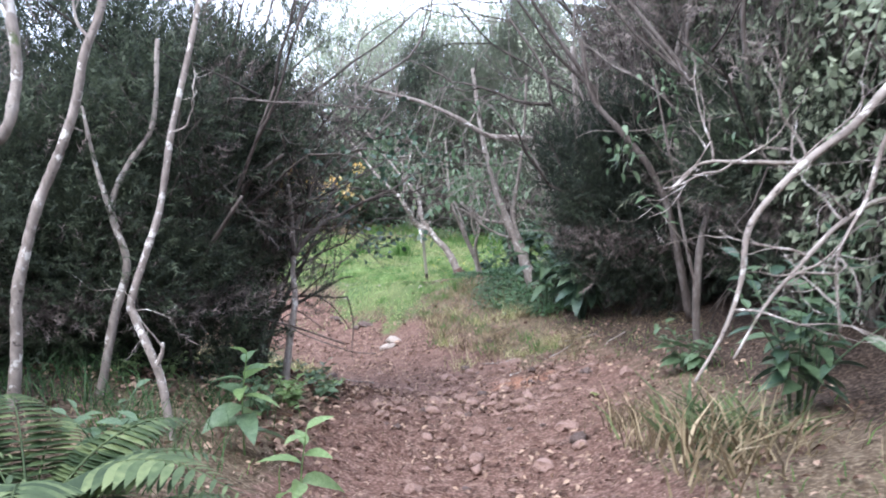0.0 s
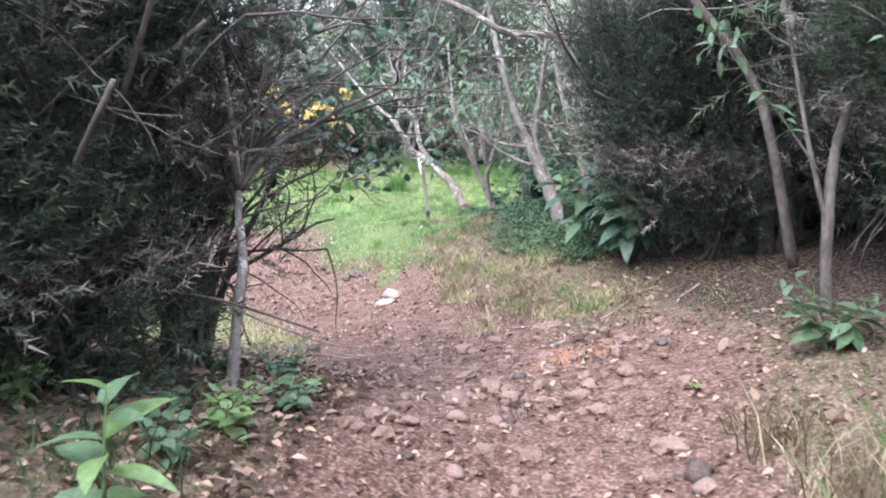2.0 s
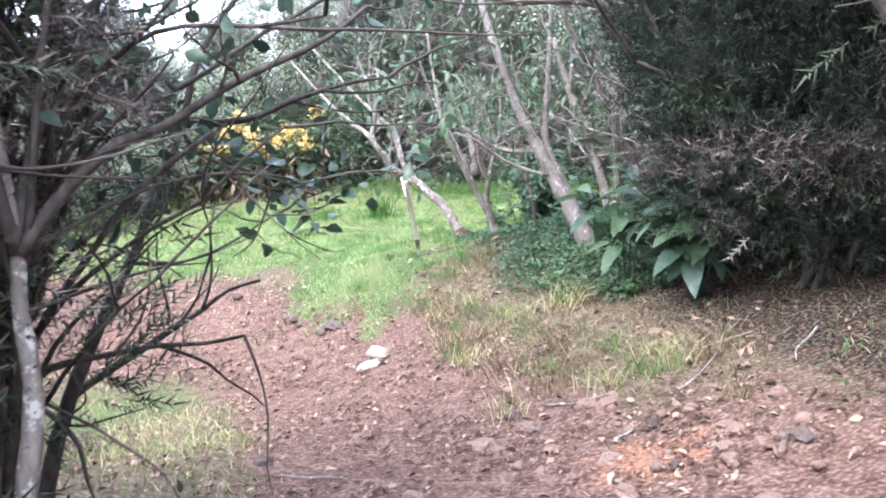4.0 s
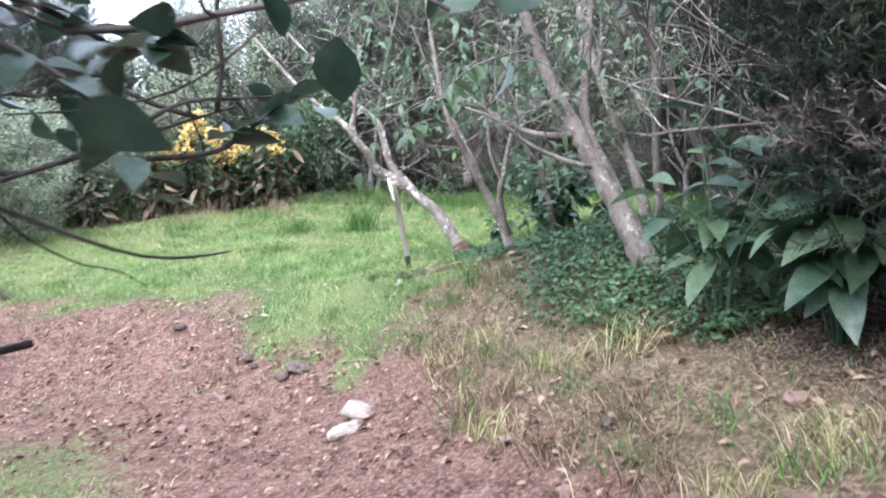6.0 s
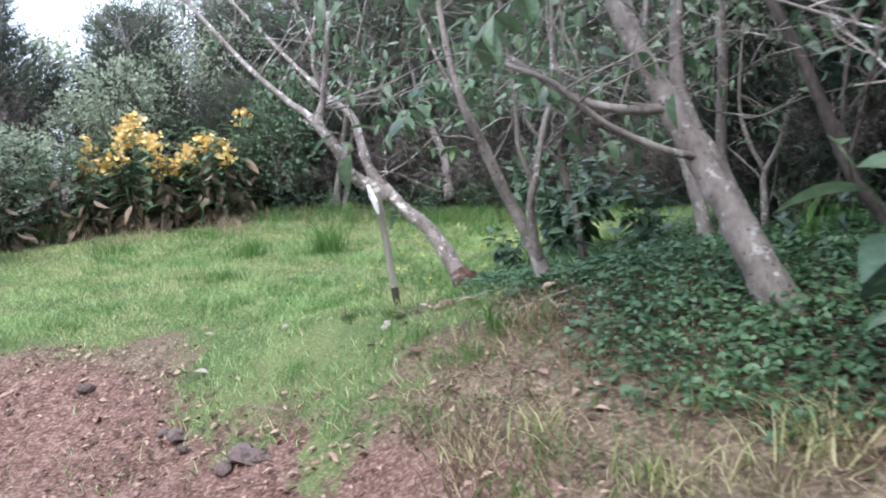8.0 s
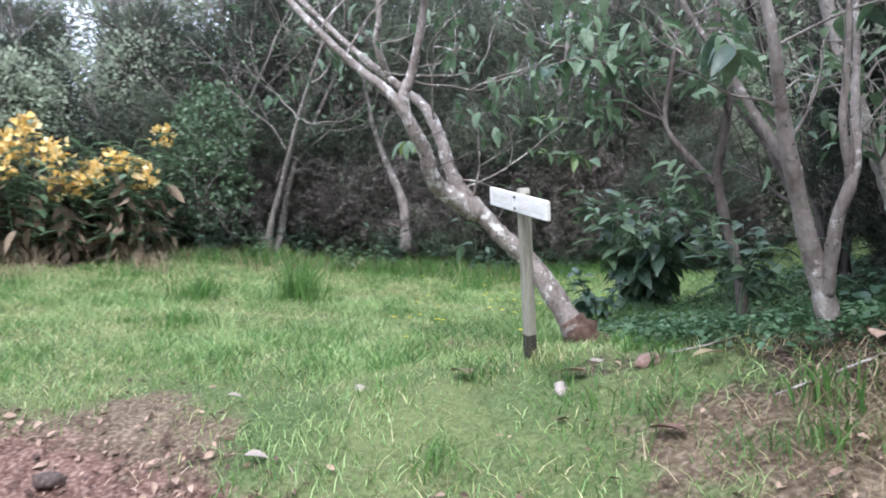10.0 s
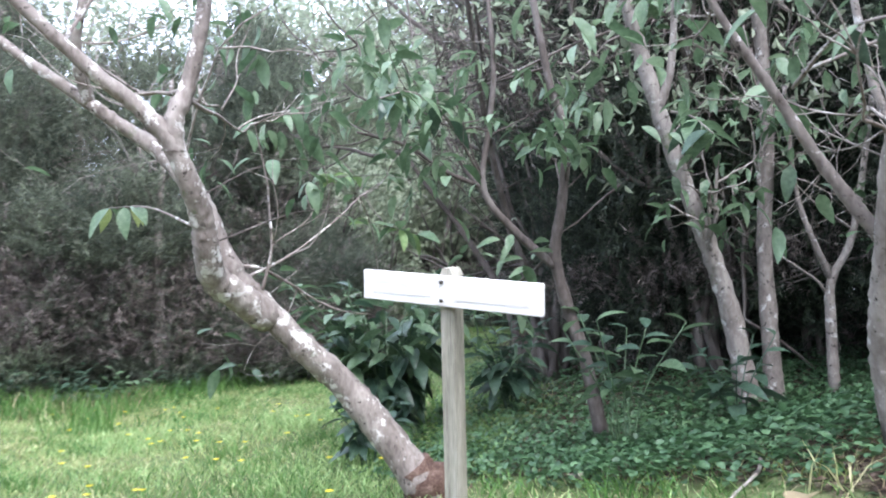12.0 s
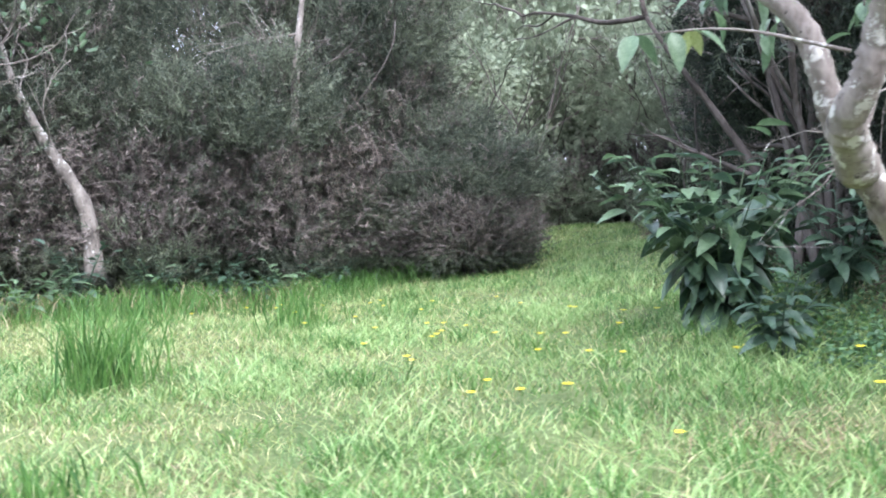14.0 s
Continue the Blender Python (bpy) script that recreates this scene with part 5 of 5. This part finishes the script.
def grow(name, label, mat, box, count, height, width, lean, seed, chance, category="grass"):
    rng = np.random.RandomState(seed)
    x, y = rng.uniform(box[0], box[1], count), rng.uniform(box[2], box[3], count)
    patch = 0.5 + 0.5 * np.sin(x * 2.1 + 1.3 * np.sin(y * 1.7)) * np.cos(y * 1.9 + 1.1 * np.sin(x * 2.3))
    keep = rng.rand(count) < chance(x, y, patch)
    x, y, patch = x[keep], y[keep], patch[keep]
    s = Shape()
    blades(s, x, y, height * rng.uniform(0.5, 1.3, len(x)) * (0.7 + 0.6 * patch), width, lean, rng)
    return single(name, s, mat, label, category, "stuff")


grow("lawn_grass", "short bright green lawn grass", GRASS, (-9.5, 10.5, 9.0, 22.5), 340000, 0.07, 0.0036, 1.4, 201, lambda x, y, p: turf_share(x, y) * (0.35 + 0.65 * p) * np.clip(1.25 - (y - 11) * 0.06, 0.35, 1))
grow("lawn_grass", "long flopped lawn grass blades", GRASS, (-5, 3.5, 11.0, 17.5), 26000, 0.11, 0.0042, 2.6, 206, lambda x, y, p: turf_share(x, y) * p * p)
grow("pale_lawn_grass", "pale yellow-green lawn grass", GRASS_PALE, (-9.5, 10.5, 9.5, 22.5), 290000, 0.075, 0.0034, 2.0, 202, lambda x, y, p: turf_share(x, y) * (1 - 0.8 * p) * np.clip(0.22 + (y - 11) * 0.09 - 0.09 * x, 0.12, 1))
grow("verge_grass", "dry straw grass on the trail bank", STRAW, (-3.4, 4.2, -2, 9.8), 40000, 0.09, 0.0028, 2.0, 203, lambda x, y, p: (1 - step(0.1, 0.6, dirt_share(x, y))) * (0.05 + 0.75 * p * p) * np.where(x > 0, 0.2 + 0.8 * step(4.6, 6.2, y), 0.35) * (1 - step(1.6, 3.4, trail_gap(x, y))))
grow("verge_grass", "green grass on the trail bank", GRASS_DARK, (-3.4, 4.2, -3, 10), 36000, 0.10, 0.0035, 1.2, 204, lambda x, y, p: (1 - step(0.1, 0.7, dirt_share(x, y))) * (1 - p) * 0.45 * (1 - step(1.6, 3.4, trail_gap(x, y))))
grow("lawn_clumps", "darker upright clumps in the lawn", GRASS_DARK, (-5.5, 4, 9.5, 20), 60000, 0.13, 0.004, 1.3, 207, lambda x, y, p: turf_share(x, y) * (np.sin(x * 4.3 + 2 * np.sin(y * 2.9)) * np.cos(y * 4.7 + 1.5 * np.sin(x * 3.7)) > 0.42))
grow("lawn_thatch", "dry straw thatch lying in the lawn", STRAW, (-5, 4, 8.5, 19.5), 60000, 0.05, 0.0022, 4.5, 208, lambda x, y, p: np.maximum(turf_share(x, y), 0.3) * np.where(np.cos(x * 2.3 - 1.2 * np.sin(y * 2.0)) * np.sin(y * 2.6 + x) > 0.1, 1, 0.1 + 0.5 * step(-1.0, -2.6, x) * step(14.0, 15.5, y)))
grow("bank_thatch", "flopped dry straw on the trail bank", STRAW, (-0.5, 4.0, 4.2, 10.0), 34000, 0.05, 0.0024, 4.5, 209, lambda x, y, p: (1 - step(0.3, 0.9, dirt_share(x, y))) * (1 - turf_share(x, y)) * (0.4 + 0.6 * p) * (0.1 + 0.9 * step(4.8, 6.4, y + 0.6 * (x - 2))))
grow("trail_chaff", "fine pale straw and chaff on red dirt", CHAFF, (-5, 3.6, -4, 12.5), 65000, 0.016, 0.0022, 5.0, 210, lambda x, y, p: np.clip(dirt_share(x, y) + 0.3 * (1 - turf_share(x, y)), 0, 1) * (0.25 + 0.75 * p))
grow("verge_grass", "pale green grass along the trail edge", GRASS_PALE, (-4.2, 0.4, 3.2, 9.6), 26000, 0.08, 0.003, 1.8, 211, lambda x, y, p: step(0.85, 1.15, trail_gap(x, y)) * (1 - step(1.7, 2.6, trail_gap(x, y))) * (0.08 + 0.5 * p * p))
grow("edge_grass", "tall rank grass at the foot of the heath", GRASS_DARK, (-5.0, 5.2, 18.8, 20.6), 9000, 0.26, 0.005, 1.2, 212, lambda x, y, p: 0.2 + 0.8 * p)
grow("edge_grass", "tall dry grass at the foot of the heath", STRAW, (-8.0, 2.0, 17.6, 20.2), 9000, 0.26, 0.004, 1.4, 213, lambda x, y, p: (1 - p) * step(0.0, 1.0, y - 18.4 + 0.3 * np.sin(x * 2)))
grow("trail_sprouts", "sparse straw and grass on red dirt", STRAW, (-5, 3.5, -3, 13), 9000, 0.05, 0.0022, 2.0, 205, lambda x, y, p: dirt_share(x, y) * p * p)


def tuft(x, y, seed, n=90, height=0.5, spread=0.18, mat=GRASS_DARK, label="tall green grass tuft on the lawn", width=0.006, lean=0.7):
    rng = np.random.RandomState(seed)
    root = thing("grass_tuft", label, "grass", x, y, None, "grass tufts")
    s = Shape()
    blades(s, rng.normal(0, spread * 0.5, n), rng.normal(0, spread * 0.5, n), height * rng.uniform(0.45, 1.1, n), width, lean, rng, np.full(n, -0.03))
    part("foliage", s, mat, root, kind="stuff")
    return root


for k, (x, y, n, t, sp) in enumerate(((-1.88, 15.8, 240, 0.62, 0.26), (-3.05, 15.6, 160, 0.42, 0.3), (-2.82, 13.8, 110, 0.26, 0.3), (0.5, 17.4, 120, 0.42, 0.35), (-4.3, 17.2, 120, 0.35, 0.5), (-0.4, 18.8, 100, 0.45, 0.5), (0.75, 9.35, 60, 0.22, 0.2), (1.1, 18.6, 100, 0.4, 0.5), (-5.6, 16.2, 120, 0.35, 0.5), (2.7, 9.2, 80, 0.4, 0.3))):
    tuft(x, y, 300 + k, n, t, sp)
for k, (x, y, n, t, sp) in enumerate(((0.75, 7.0, 90, 0.26, 0.22), (1.15, 6.2, 90, 0.24, 0.25), (1.6, 5.6, 80, 0.2, 0.25), (0.55, 8.1, 80, 0.22, 0.2), (2.9, 1.6, 120, 0.3, 0.3), (3.0, 0.9, 140, 0.34, 0.3), (2.6, 5.3, 80, 0.22, 0.3), (-4.2, 18.0, 150, 0.4, 0.6), (-6.0, 17.6, 160, 0.4, 0.7))):
    tuft(x, y, 330 + k, n, t, sp, STRAW, "dry straw-coloured grass clump", 0.004, 1.3)
for k, (x, y, mat) in enumerate(((0.7, 7.6, GRASS_DARK), (1.0, 7.2, STRAW), (1.35, 6.9, GRASS_DARK), (1.6, 6.5, STRAW), (2.0, 6.0, GRASS_DARK), (0.45, 7.9, STRAW), (0.85, 8.0, GRASS_PALE), (1.2, 7.3, GRASS_PALE), (1.9, 5.4, GRASS_PALE), (0.9, 6.6, GRASS_PALE), (0.3, 8.6, GRASS_DARK), (0.6, 9.1, GRASS_DARK),
                                  (0.25, 9.7, GRASS_DARK), (0.9, 9.9, GRASS_PALE), (0.1, 10.3, GRASS_DARK), (0.6, 10.1, GRASS_DARK), (-0.7, 9.9, GRASS_DARK), (-0.25, 10.55, GRASS_DARK), (0.15, 10.6, GRASS_PALE), (2.6, 4.6, STRAW), (1.5, 5.9, GRASS_DARK))):
    tuft(x, y, 400 + k, 70, 0.17, 0.2, mat, "small mixed grass clump on the bank", 0.0035, 1.5)
rng = np.random.RandomState(77)
for k in range(34):
    y = rng.uniform(5.3, 9.6)
    x = rng.uniform(np.interp(y, [5.3, 7.0, 9.6], [1.1, 0.45, 0.3]), np.interp(y, [5.3, 7.0, 9.6], [2.9, 2.0, 1.1]))
    tuft(x, y, 470 + k, 60, rng.uniform(0.12, 0.24), rng.uniform(0.14, 0.26), (STRAW, GRASS_PALE, STRAW, GRASS_DARK)[k % 4], "small mixed grass clump on the bank", 0.003, 1.7)
tuft(3.3, -0.35, 350, 170, 0.34, 0.42, STRAW, "big dry clump with drooping olive blades", 0.009, 1.6)
tuft(3.35, 0.2, 351, 200, 0.30, 0.34, FERN, "big dry clump with drooping olive blades", 0.015, 1.9)
# tufts below the saplings: the shade there is put into the blade colour
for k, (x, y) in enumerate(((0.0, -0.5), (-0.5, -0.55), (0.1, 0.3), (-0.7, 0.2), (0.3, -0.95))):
    tuft(x, y, 360 + k, 220, 0.24, 0.4, GRASS_SHADED, "soft green grass under saplings, coloured dark for their shade", 0.0028, 1.6)

for k, (x, y) in enumerate(((-0.5, 12.37), (-0.2, 11.97), (-0.32, 20.87), (-0.15, 18.61), (-1.33, 18.16), (-1.27, 16.44), (1.06, 19.04), (-0.48, 12.42), (-0.23, 12.13), (-0.96, 17.53), (-1.25, 15.82))):
    tuft(x, y, 440 + k, 110, 0.10, 0.55, STRAW if k % 3 else GRASS_PALE, "flattened dry straw patch in the lawn", 0.0032, 4.0)

# ---- ground cover beneath the trees ----
rng = np.random.RandomState(401)
n = 110000
x, y = rng.uniform(0.6, 5.6, n), rng.uniform(6.8, 17.0, n)
edge = np.where(y < 9.6, 1.22 + 0.08 * np.sin(y * 5), 0.8 + 0.1 * np.sin(y * 4)) + 1.1 * np.maximum(y - 12.9, 0) + 0.5 * step(12.5, 13.2, y)
keep = (x > edge + rng.normal(0, 0.12, n)) & (y > 7.8 - 0.95 * (x - 1.2) + rng.normal(0, 0.12, n)) & (rng.rand(n) < np.clip(1.1 - 0.18 * np.maximum(x - 2.4, 0), 0.3, 1) * (1 - 0.6 * step(11.0, 13.0, y)))
x, y = x[keep], y[keep]
n = len(x)
s = Shape()
p = np.stack([x, y, land(x, y) + rng.uniform(0.02, 0.13, n)], -1)
aim = rng.normal(0, 1, (n, 3)) * [1, 1, 0.25]
scatter(s, OVAL[0], OVAL[1], p, frames_of(aim, rng.normal(0, 0.3, n)), rng.uniform(0.027, 0.054, n))
single("ground_cover", s, COVER, "low dark green nettle-like ground cover", "ground cover", "stuff")

# ---- litter: fallen leaves, straw and twigs ----
rng = np.random.RandomState(402)
n = 32000
x, y = rng.uniform(-4.5, 4.2, n), rng.uniform(-4, 13, n)
keep = rng.rand(n) < np.clip(dirt_share(x, y) * 0.8 + 0.7 * (1 - turf_share(x, y)) * (1 - step(1.5, 3.0, trail_gap(x, y))), 0, 1) * (0.3 + 0.7 * (np.sin(x * 3 + y) * np.cos(y * 2.7 - x) > -0.2))
x, y = x[keep], y[keep]
n = len(x)
s = Shape()
p = np.stack([x, y, land(x, y) + rng.uniform(0.012, 0.035, n)], -1)
scatter(s, LEAF_SMALL_V * [0.7, 1, 1], LEAF_SMALL_F, p, frames_of(rng.normal(0, 1, (n, 3)) * [1, 1, 0.2], rng.normal(0, 0.5, n)), rng.uniform(0.02, 0.07, n) * rng.uniform(0.6, 1.3, n))
bank = rng.rand(2600, 2) * [1.7, 3.4] + [-1.0, 0.1]
p = np.column_stack([bank, land(bank[:, 0], bank[:, 1]) + rng.uniform(0.015, 0.06, len(bank))])
scatter(s, LEAF_SMALL_V * [0.7, 1, 1], LEAF_SMALL_F, p, frames_of(rng.normal(0, 1, p.shape) * [1, 1, 0.35], rng.normal(0, 0.7, len(p))), rng.uniform(0.03, 0.09, len(p)))
single("leaf_litter", s, LITTER, "fallen brown leaves scattered on the trail", "leaf litter", "stuff")
for x, y, ln, mat in ((-0.4, 10.55, 0.2, STRAW), (-1.65, 10.2, 0.13, STONE_PALE), (0.15, 10.15, 0.17, STRAW), (0.2, 9.45, 0.17, LITTER), (-1.5, 12.3, 0.1, LEAF_SICK), (0.9, 11.0, 0.12, STONE_PALE), (1.55, 10.55, 0.13, STONE_PALE), (2.64, 2.55, 0.12, LEAF_SICK), (0.7, 9.9, 0.17, STRAW), (1.2, 9.55, 0.17, LITTER), (2.0, 7.0, 0.16, STRAW), (1.7, 6.6, 0.14, STRAW), (-1.9, 10.9, 0.1, STONE_PALE), (0.9, 6.4, 0.1, STONE_PALE)):
    s = Shape()
    s.add(OVAL[0] * [ln, ln, ln], OVAL[1])
    ob = single("fallen_leaf", s, mat, "large pale fallen leaf on the ground", "leaf", group="large fallen leaves")
    ob.matrix_basis = pose(x, y, h(x, y) + 0.045, 8, 5, x * 90 + y * 40)
rng = np.random.RandomState(403)
for x, y, ln in ((1.87, 4.5, 0.4), (0.95, 9.4, 0.75), (1.6, 5.2, 0.5), (2.4, 5.0, 0.6), (2.6, 5.4, 0.5), (3.0, 4.9, 0.7), (0.1, 4.4, 0.3), (0.0, 3.6, 0.35), (0.8, 10.1, 0.5), (1.1, 9.2, 0.4), (-0.2, 3.1, 0.5), (0.2, 1.6, 0.5), (-0.1, 1.1, 0.6), (0.45, 2.2, 0.4), (0.3, 0.8, 0.45)):
    s = Shape()
    a = rng.uniform(0, 6.3)
    pts = [(x + math.cos(a) * ln * k + rng.normal(0, 0.02), y + math.sin(a) * ln * k * 0.6 + rng.normal(0, 0.02), h(x + math.cos(a) * ln * k, y + math.sin(a) * ln * k * 0.6) + 0.035 + 0.02 * (k == 0.5)) for k in (-0.5, -0.2, 0.1, 0.5)]
    tube(s, pts, 0.009, 0.004, 6, 0.15, 3, rng)
    single("fallen_stick", s, BARK_PALE, "thin bleached fallen stick on the ground", "stick", group="fallen sticks")

# ---- stones ----
def stone_mesh(seed, mat, flat=0.48, detail=2):
    bm = bmesh.new()
    bmesh.ops.create_icosphere(bm, subdivisions=detail, radius=0.5)
    off = Vector((seed * 7.3, seed * 3.1, seed))
    for v in bm.verts:
        c = v.co.normalized()
        k = 1 + 0.55 * noise.noise(c * 1.5 + off) + 0.3 * noise.noise(c * 3.5 + off)
        v.co = Vector((c.x * k * 0.55, c.y * k * 0.42, max(-0.25, c.z * k * 0.4 * flat / 0.6)))
    me = bpy.data.meshes.new("stone")
    bm.to_mesh(me)
    bm.free()
    for q in me.polygons:
        q.use_smooth = seed % 2 == 0
    me.materials.append(mat)
    return me


ROCKS = [stone_mesh(k, STONE) for k in range(6)]
PALE_ROCKS = [stone_mesh(k + 10, STONE_PALE, 0.36) for k in range(3)]
DARK_ROCKS = [stone_mesh(k + 20, STONE_DARK) for k in range(2)]


def stone(x, y, size, mesh, rng, label="reddish rough stone half sunk in the trail", sink=0.12, group="trail stones"):
    ob = tagged(new("stone", mesh), label, "stone", group)
    ob.matrix_basis = Matrix.LocRotScale((x, y, h(x, y) + size * (0.22 - sink)), Euler((rng.normal(0, 0.15), rng.normal(0, 0.15), rng.uniform(0, 6.3))), (size * rng.uniform(0.8, 1.25), size * rng.uniform(0.8, 1.2), size * rng.uniform(0.8, 1.15)))
    return ob


rng = np.random.RandomState(501)
for k in range(230):
    x, y = 1.75 + rng.normal(0, 0.62), 3.1 + rng.normal(0, 1.35)
    stone(x, y, 0.04 + 0.13 * rng.rand() ** 2.5, ROCKS[rng.randint(6)] if rng.rand() < 0.85 else DARK_ROCKS[rng.randint(2)], rng)
for k in range(70):
    t = rng.uniform(0.15, 0.8) * (len(TRAIL) - 1)
    i = int(t)
    x = TRAIL[i][0] + (TRAIL[i + 1][0] - TRAIL[i][0]) * (t - i) + rng.normal(0, 0.6)
    y = TRAIL[i][1] + (TRAIL[i + 1][1] - TRAIL[i][1]) * (t - i) + rng.normal(0, 0.4)
    stone(x, y, 0.035 + 0.07 * rng.rand() ** 2, ROCKS[rng.randint(6)], rng)
stone(-0.15, 7.75, 0.24, PALE_ROCKS[0], rng, "pale rounded stone in the trail", 0.05)
stone(-0.2, 7.5, 0.2, PALE_ROCKS[1], rng, "pale flat stone in the trail", 0.15)
for x, y, sz in ((-0.92, 9.1, 0.19), (-1.03, 9.02, 0.14), (-0.82, 9.06, 0.13), (-0.95, 9.2, 0.11), (-1.5, 9.55, 0.15), (-1.62, 9.62, 0.1), (-1.4, 9.4, 0.09), (-2.6, 10.2, 0.14), (-0.3, 4.7, 0.13)):
    stone(x, y, sz, DARK_ROCKS[int(sz * 100) % 2], rng, "dark broken stone on the trail", 0.05)
stone(0.5, 10.17, 0.18, ROCKS[2], rng, "pinkish stone at the lawn edge", 0.24)
stone(0.0, 10.15, 0.13, PALE_ROCKS[0], rng, "pale flat stone in the grass", 0.26)
stone(-1.05, 10.8, 0.13, PALE_ROCKS[2], rng, "pale flat stone in the grass", 0.26)
stone(0.3, 10.4, 0.1, PALE_ROCKS[1], rng, "pale flat stone in the grass", 0.2)

# ---- lawn flowers ----
rng = np.random.RandomState(601)
for k in range(46):
    x, y = (rng.uniform(-0.6, 2.2), rng.uniform(14.0, 18.2)) if k < 34 else (rng.uniform(-1.2, 1.0), rng.uniform(11.8, 14.0))
    root = thing("buttercup", "small yellow flower on a thin stem", "flower", x, y, None, "lawn flowers")
    tall = rng.uniform(0.08, 0.18)
    s = Shape()
    tube(s, [(0, 0, -0.02), (0.005, 0, tall * 0.5), (0, 0.005, tall)], 0.002, 0.0015, 3, 0, 1, rng)
    part("stem", s, GRASS_DARK, root)
    s = Shape()
    b = np.arange(6) * math.pi / 3
    scatter(s, LEAF_SMALL_V, LEAF_SMALL_F, np.tile([0, 0.005, tall], (6, 1)), frames_of(np.stack([np.cos(b), np.sin(b), np.full(6, 0.5)], -1), np.zeros(6)), np.full(6, 0.03))
    part("petals", s, BUTTER, root)


# ---- signpost ----
def box(shape, lo, hi, bevel=0.004):
    bm = bmesh.new()
    bmesh.ops.create_cube(bm, size=1)
    for v in bm.verts:
        v.co = Vector([lo[k] + (hi[k] - lo[k]) * (v.co[k] + 0.5) for k in range(3)])
    bmesh.ops.bevel(bm, geom=bm.edges[:], offset=bevel, segments=2, affect="EDGES")
    bmesh.ops.triangulate(bm, faces=bm.faces[:])
    bm.verts.index_update()
    shape.add([v.co for v in bm.verts], [[v.index for v in q.verts] for q in bm.faces])
    bm.free()


def signpost():
    base = np.array([0.02, 10.79, -0.03])
    root = thing("signpost", "weathered wooden post with a faded white board", "signpost", *base)
    up = Vector((-0.1, -0.15, 0.98)).normalized()
    along = Vector((0.25, -0.97, 0))
    along = (along - up * along.dot(up)).normalized()
    root.matrix_basis = Matrix.Translation(base) @ Matrix((along, up.cross(along), up)).transposed().to_4x4()
    post, foot, board = Shape(), Shape(), Shape()
    box(post, (-0.033, -0.033, 0.08), (0.033, 0.033, 1.0))
    part("post", post, WOOD, root, smooth=False)
    box(foot, (-0.0335, -0.0335, -0.2), (0.0335, 0.0335, 0.10))
    part("post_foot", foot, WOOD_DARK, root, "dark foot of the post", smooth=False)
    cap = Shape()
    cap.add([(-0.033, -0.033, 1.0), (0.033, -0.033, 1.0), (0.033, 0.033, 1.0), (-0.033, 0.033, 1.0), (-0.016, -0.033, 1.03), (0.016, -0.033, 1.03), (0.016, 0.033, 1.03), (-0.016, 0.033, 1.03)],
            [(0, 1, 5, 4), (1, 2, 6, 5), (2, 3, 7, 6), (3, 0, 4, 7), (4, 5, 6, 7)])
    part("post_top", cap, WOOD, root, smooth=False)
    b = part("board", board_shape(), PAINT, root, "faded white painted board", smooth=False)
    b.matrix_basis = pose(0.015, -0.046, 0.945, 0, 1.0, 0)
    for dx, dz in ((-0.02, 0.035), (-0.02, -0.035)):
        s = Shape()
        tube(s, [(dx, -0.012, dz), (dx, -0.02, dz)], 0.008, 0.007, 8, 0, 1)
        part("bolt", s, BOLT, b)
    groove = Shape()
    box(groove, (-0.36, -0.0145, -0.028), (-0.07, -0.012, 0.03), 0.001)
    part("worn_panel", groove, PAINT_WORN, b, smooth=False)
    groove = Shape()
    box(groove, (0.04, -0.0145, -0.03), (0.36, -0.012, 0.022), 0.001)
    part("worn_panel", groove, PAINT_WORN, b, smooth=False)


def board_shape():
    s = Shape()
    box(s, (-0.41, -0.012, -0.058), (0.41, 0.012, 0.058), 0.003)
    return s


signpost()


# ---- settle the plan ----
LEANING = ("leafy_branch", "bend_tree", "bare_sapling", "bare_shrub", "pale_tree", "dead_limb_tree", "slim_tree", "thicket_stem", "double_tree", "forked_tree")
for ob in list(bpy.data.objects):
    if ob.parent is not None or ob.type not in ("MESH", "EMPTY") or ob in IN_PLACE:
        continue
    at = np.array(ob.matrix_basis.translation)
    if ob.type == "MESH" and at @ at == 0:
        co = np.empty(len(ob.data.vertices) * 3, np.float32)
        ob.data.vertices.foreach_get("co", co)
        ob.data.vertices.foreach_set("co", settle(co).astype(np.float32).ravel())
        ob.data.update()
        continue
    w = float(plan_weight(at[1]))
    if ob.name.split(".")[0] in LEANING:
        turn = Matrix((np.eye(3) + w * (PLAN_SCALE * PLAN_TURN - np.eye(3))).tolist()).to_4x4()
    else:
        turn = Matrix.Rotation(0.085 * w, 4, "Z") @ Matrix.Scale(1 + w * (PLAN_SCALE - 1), 4)
    ob.matrix_basis = Matrix.Translation(settle(at)[0].tolist()) @ turn @ Matrix.Translation(-ob.matrix_basis.translation) @ ob.matrix_basis
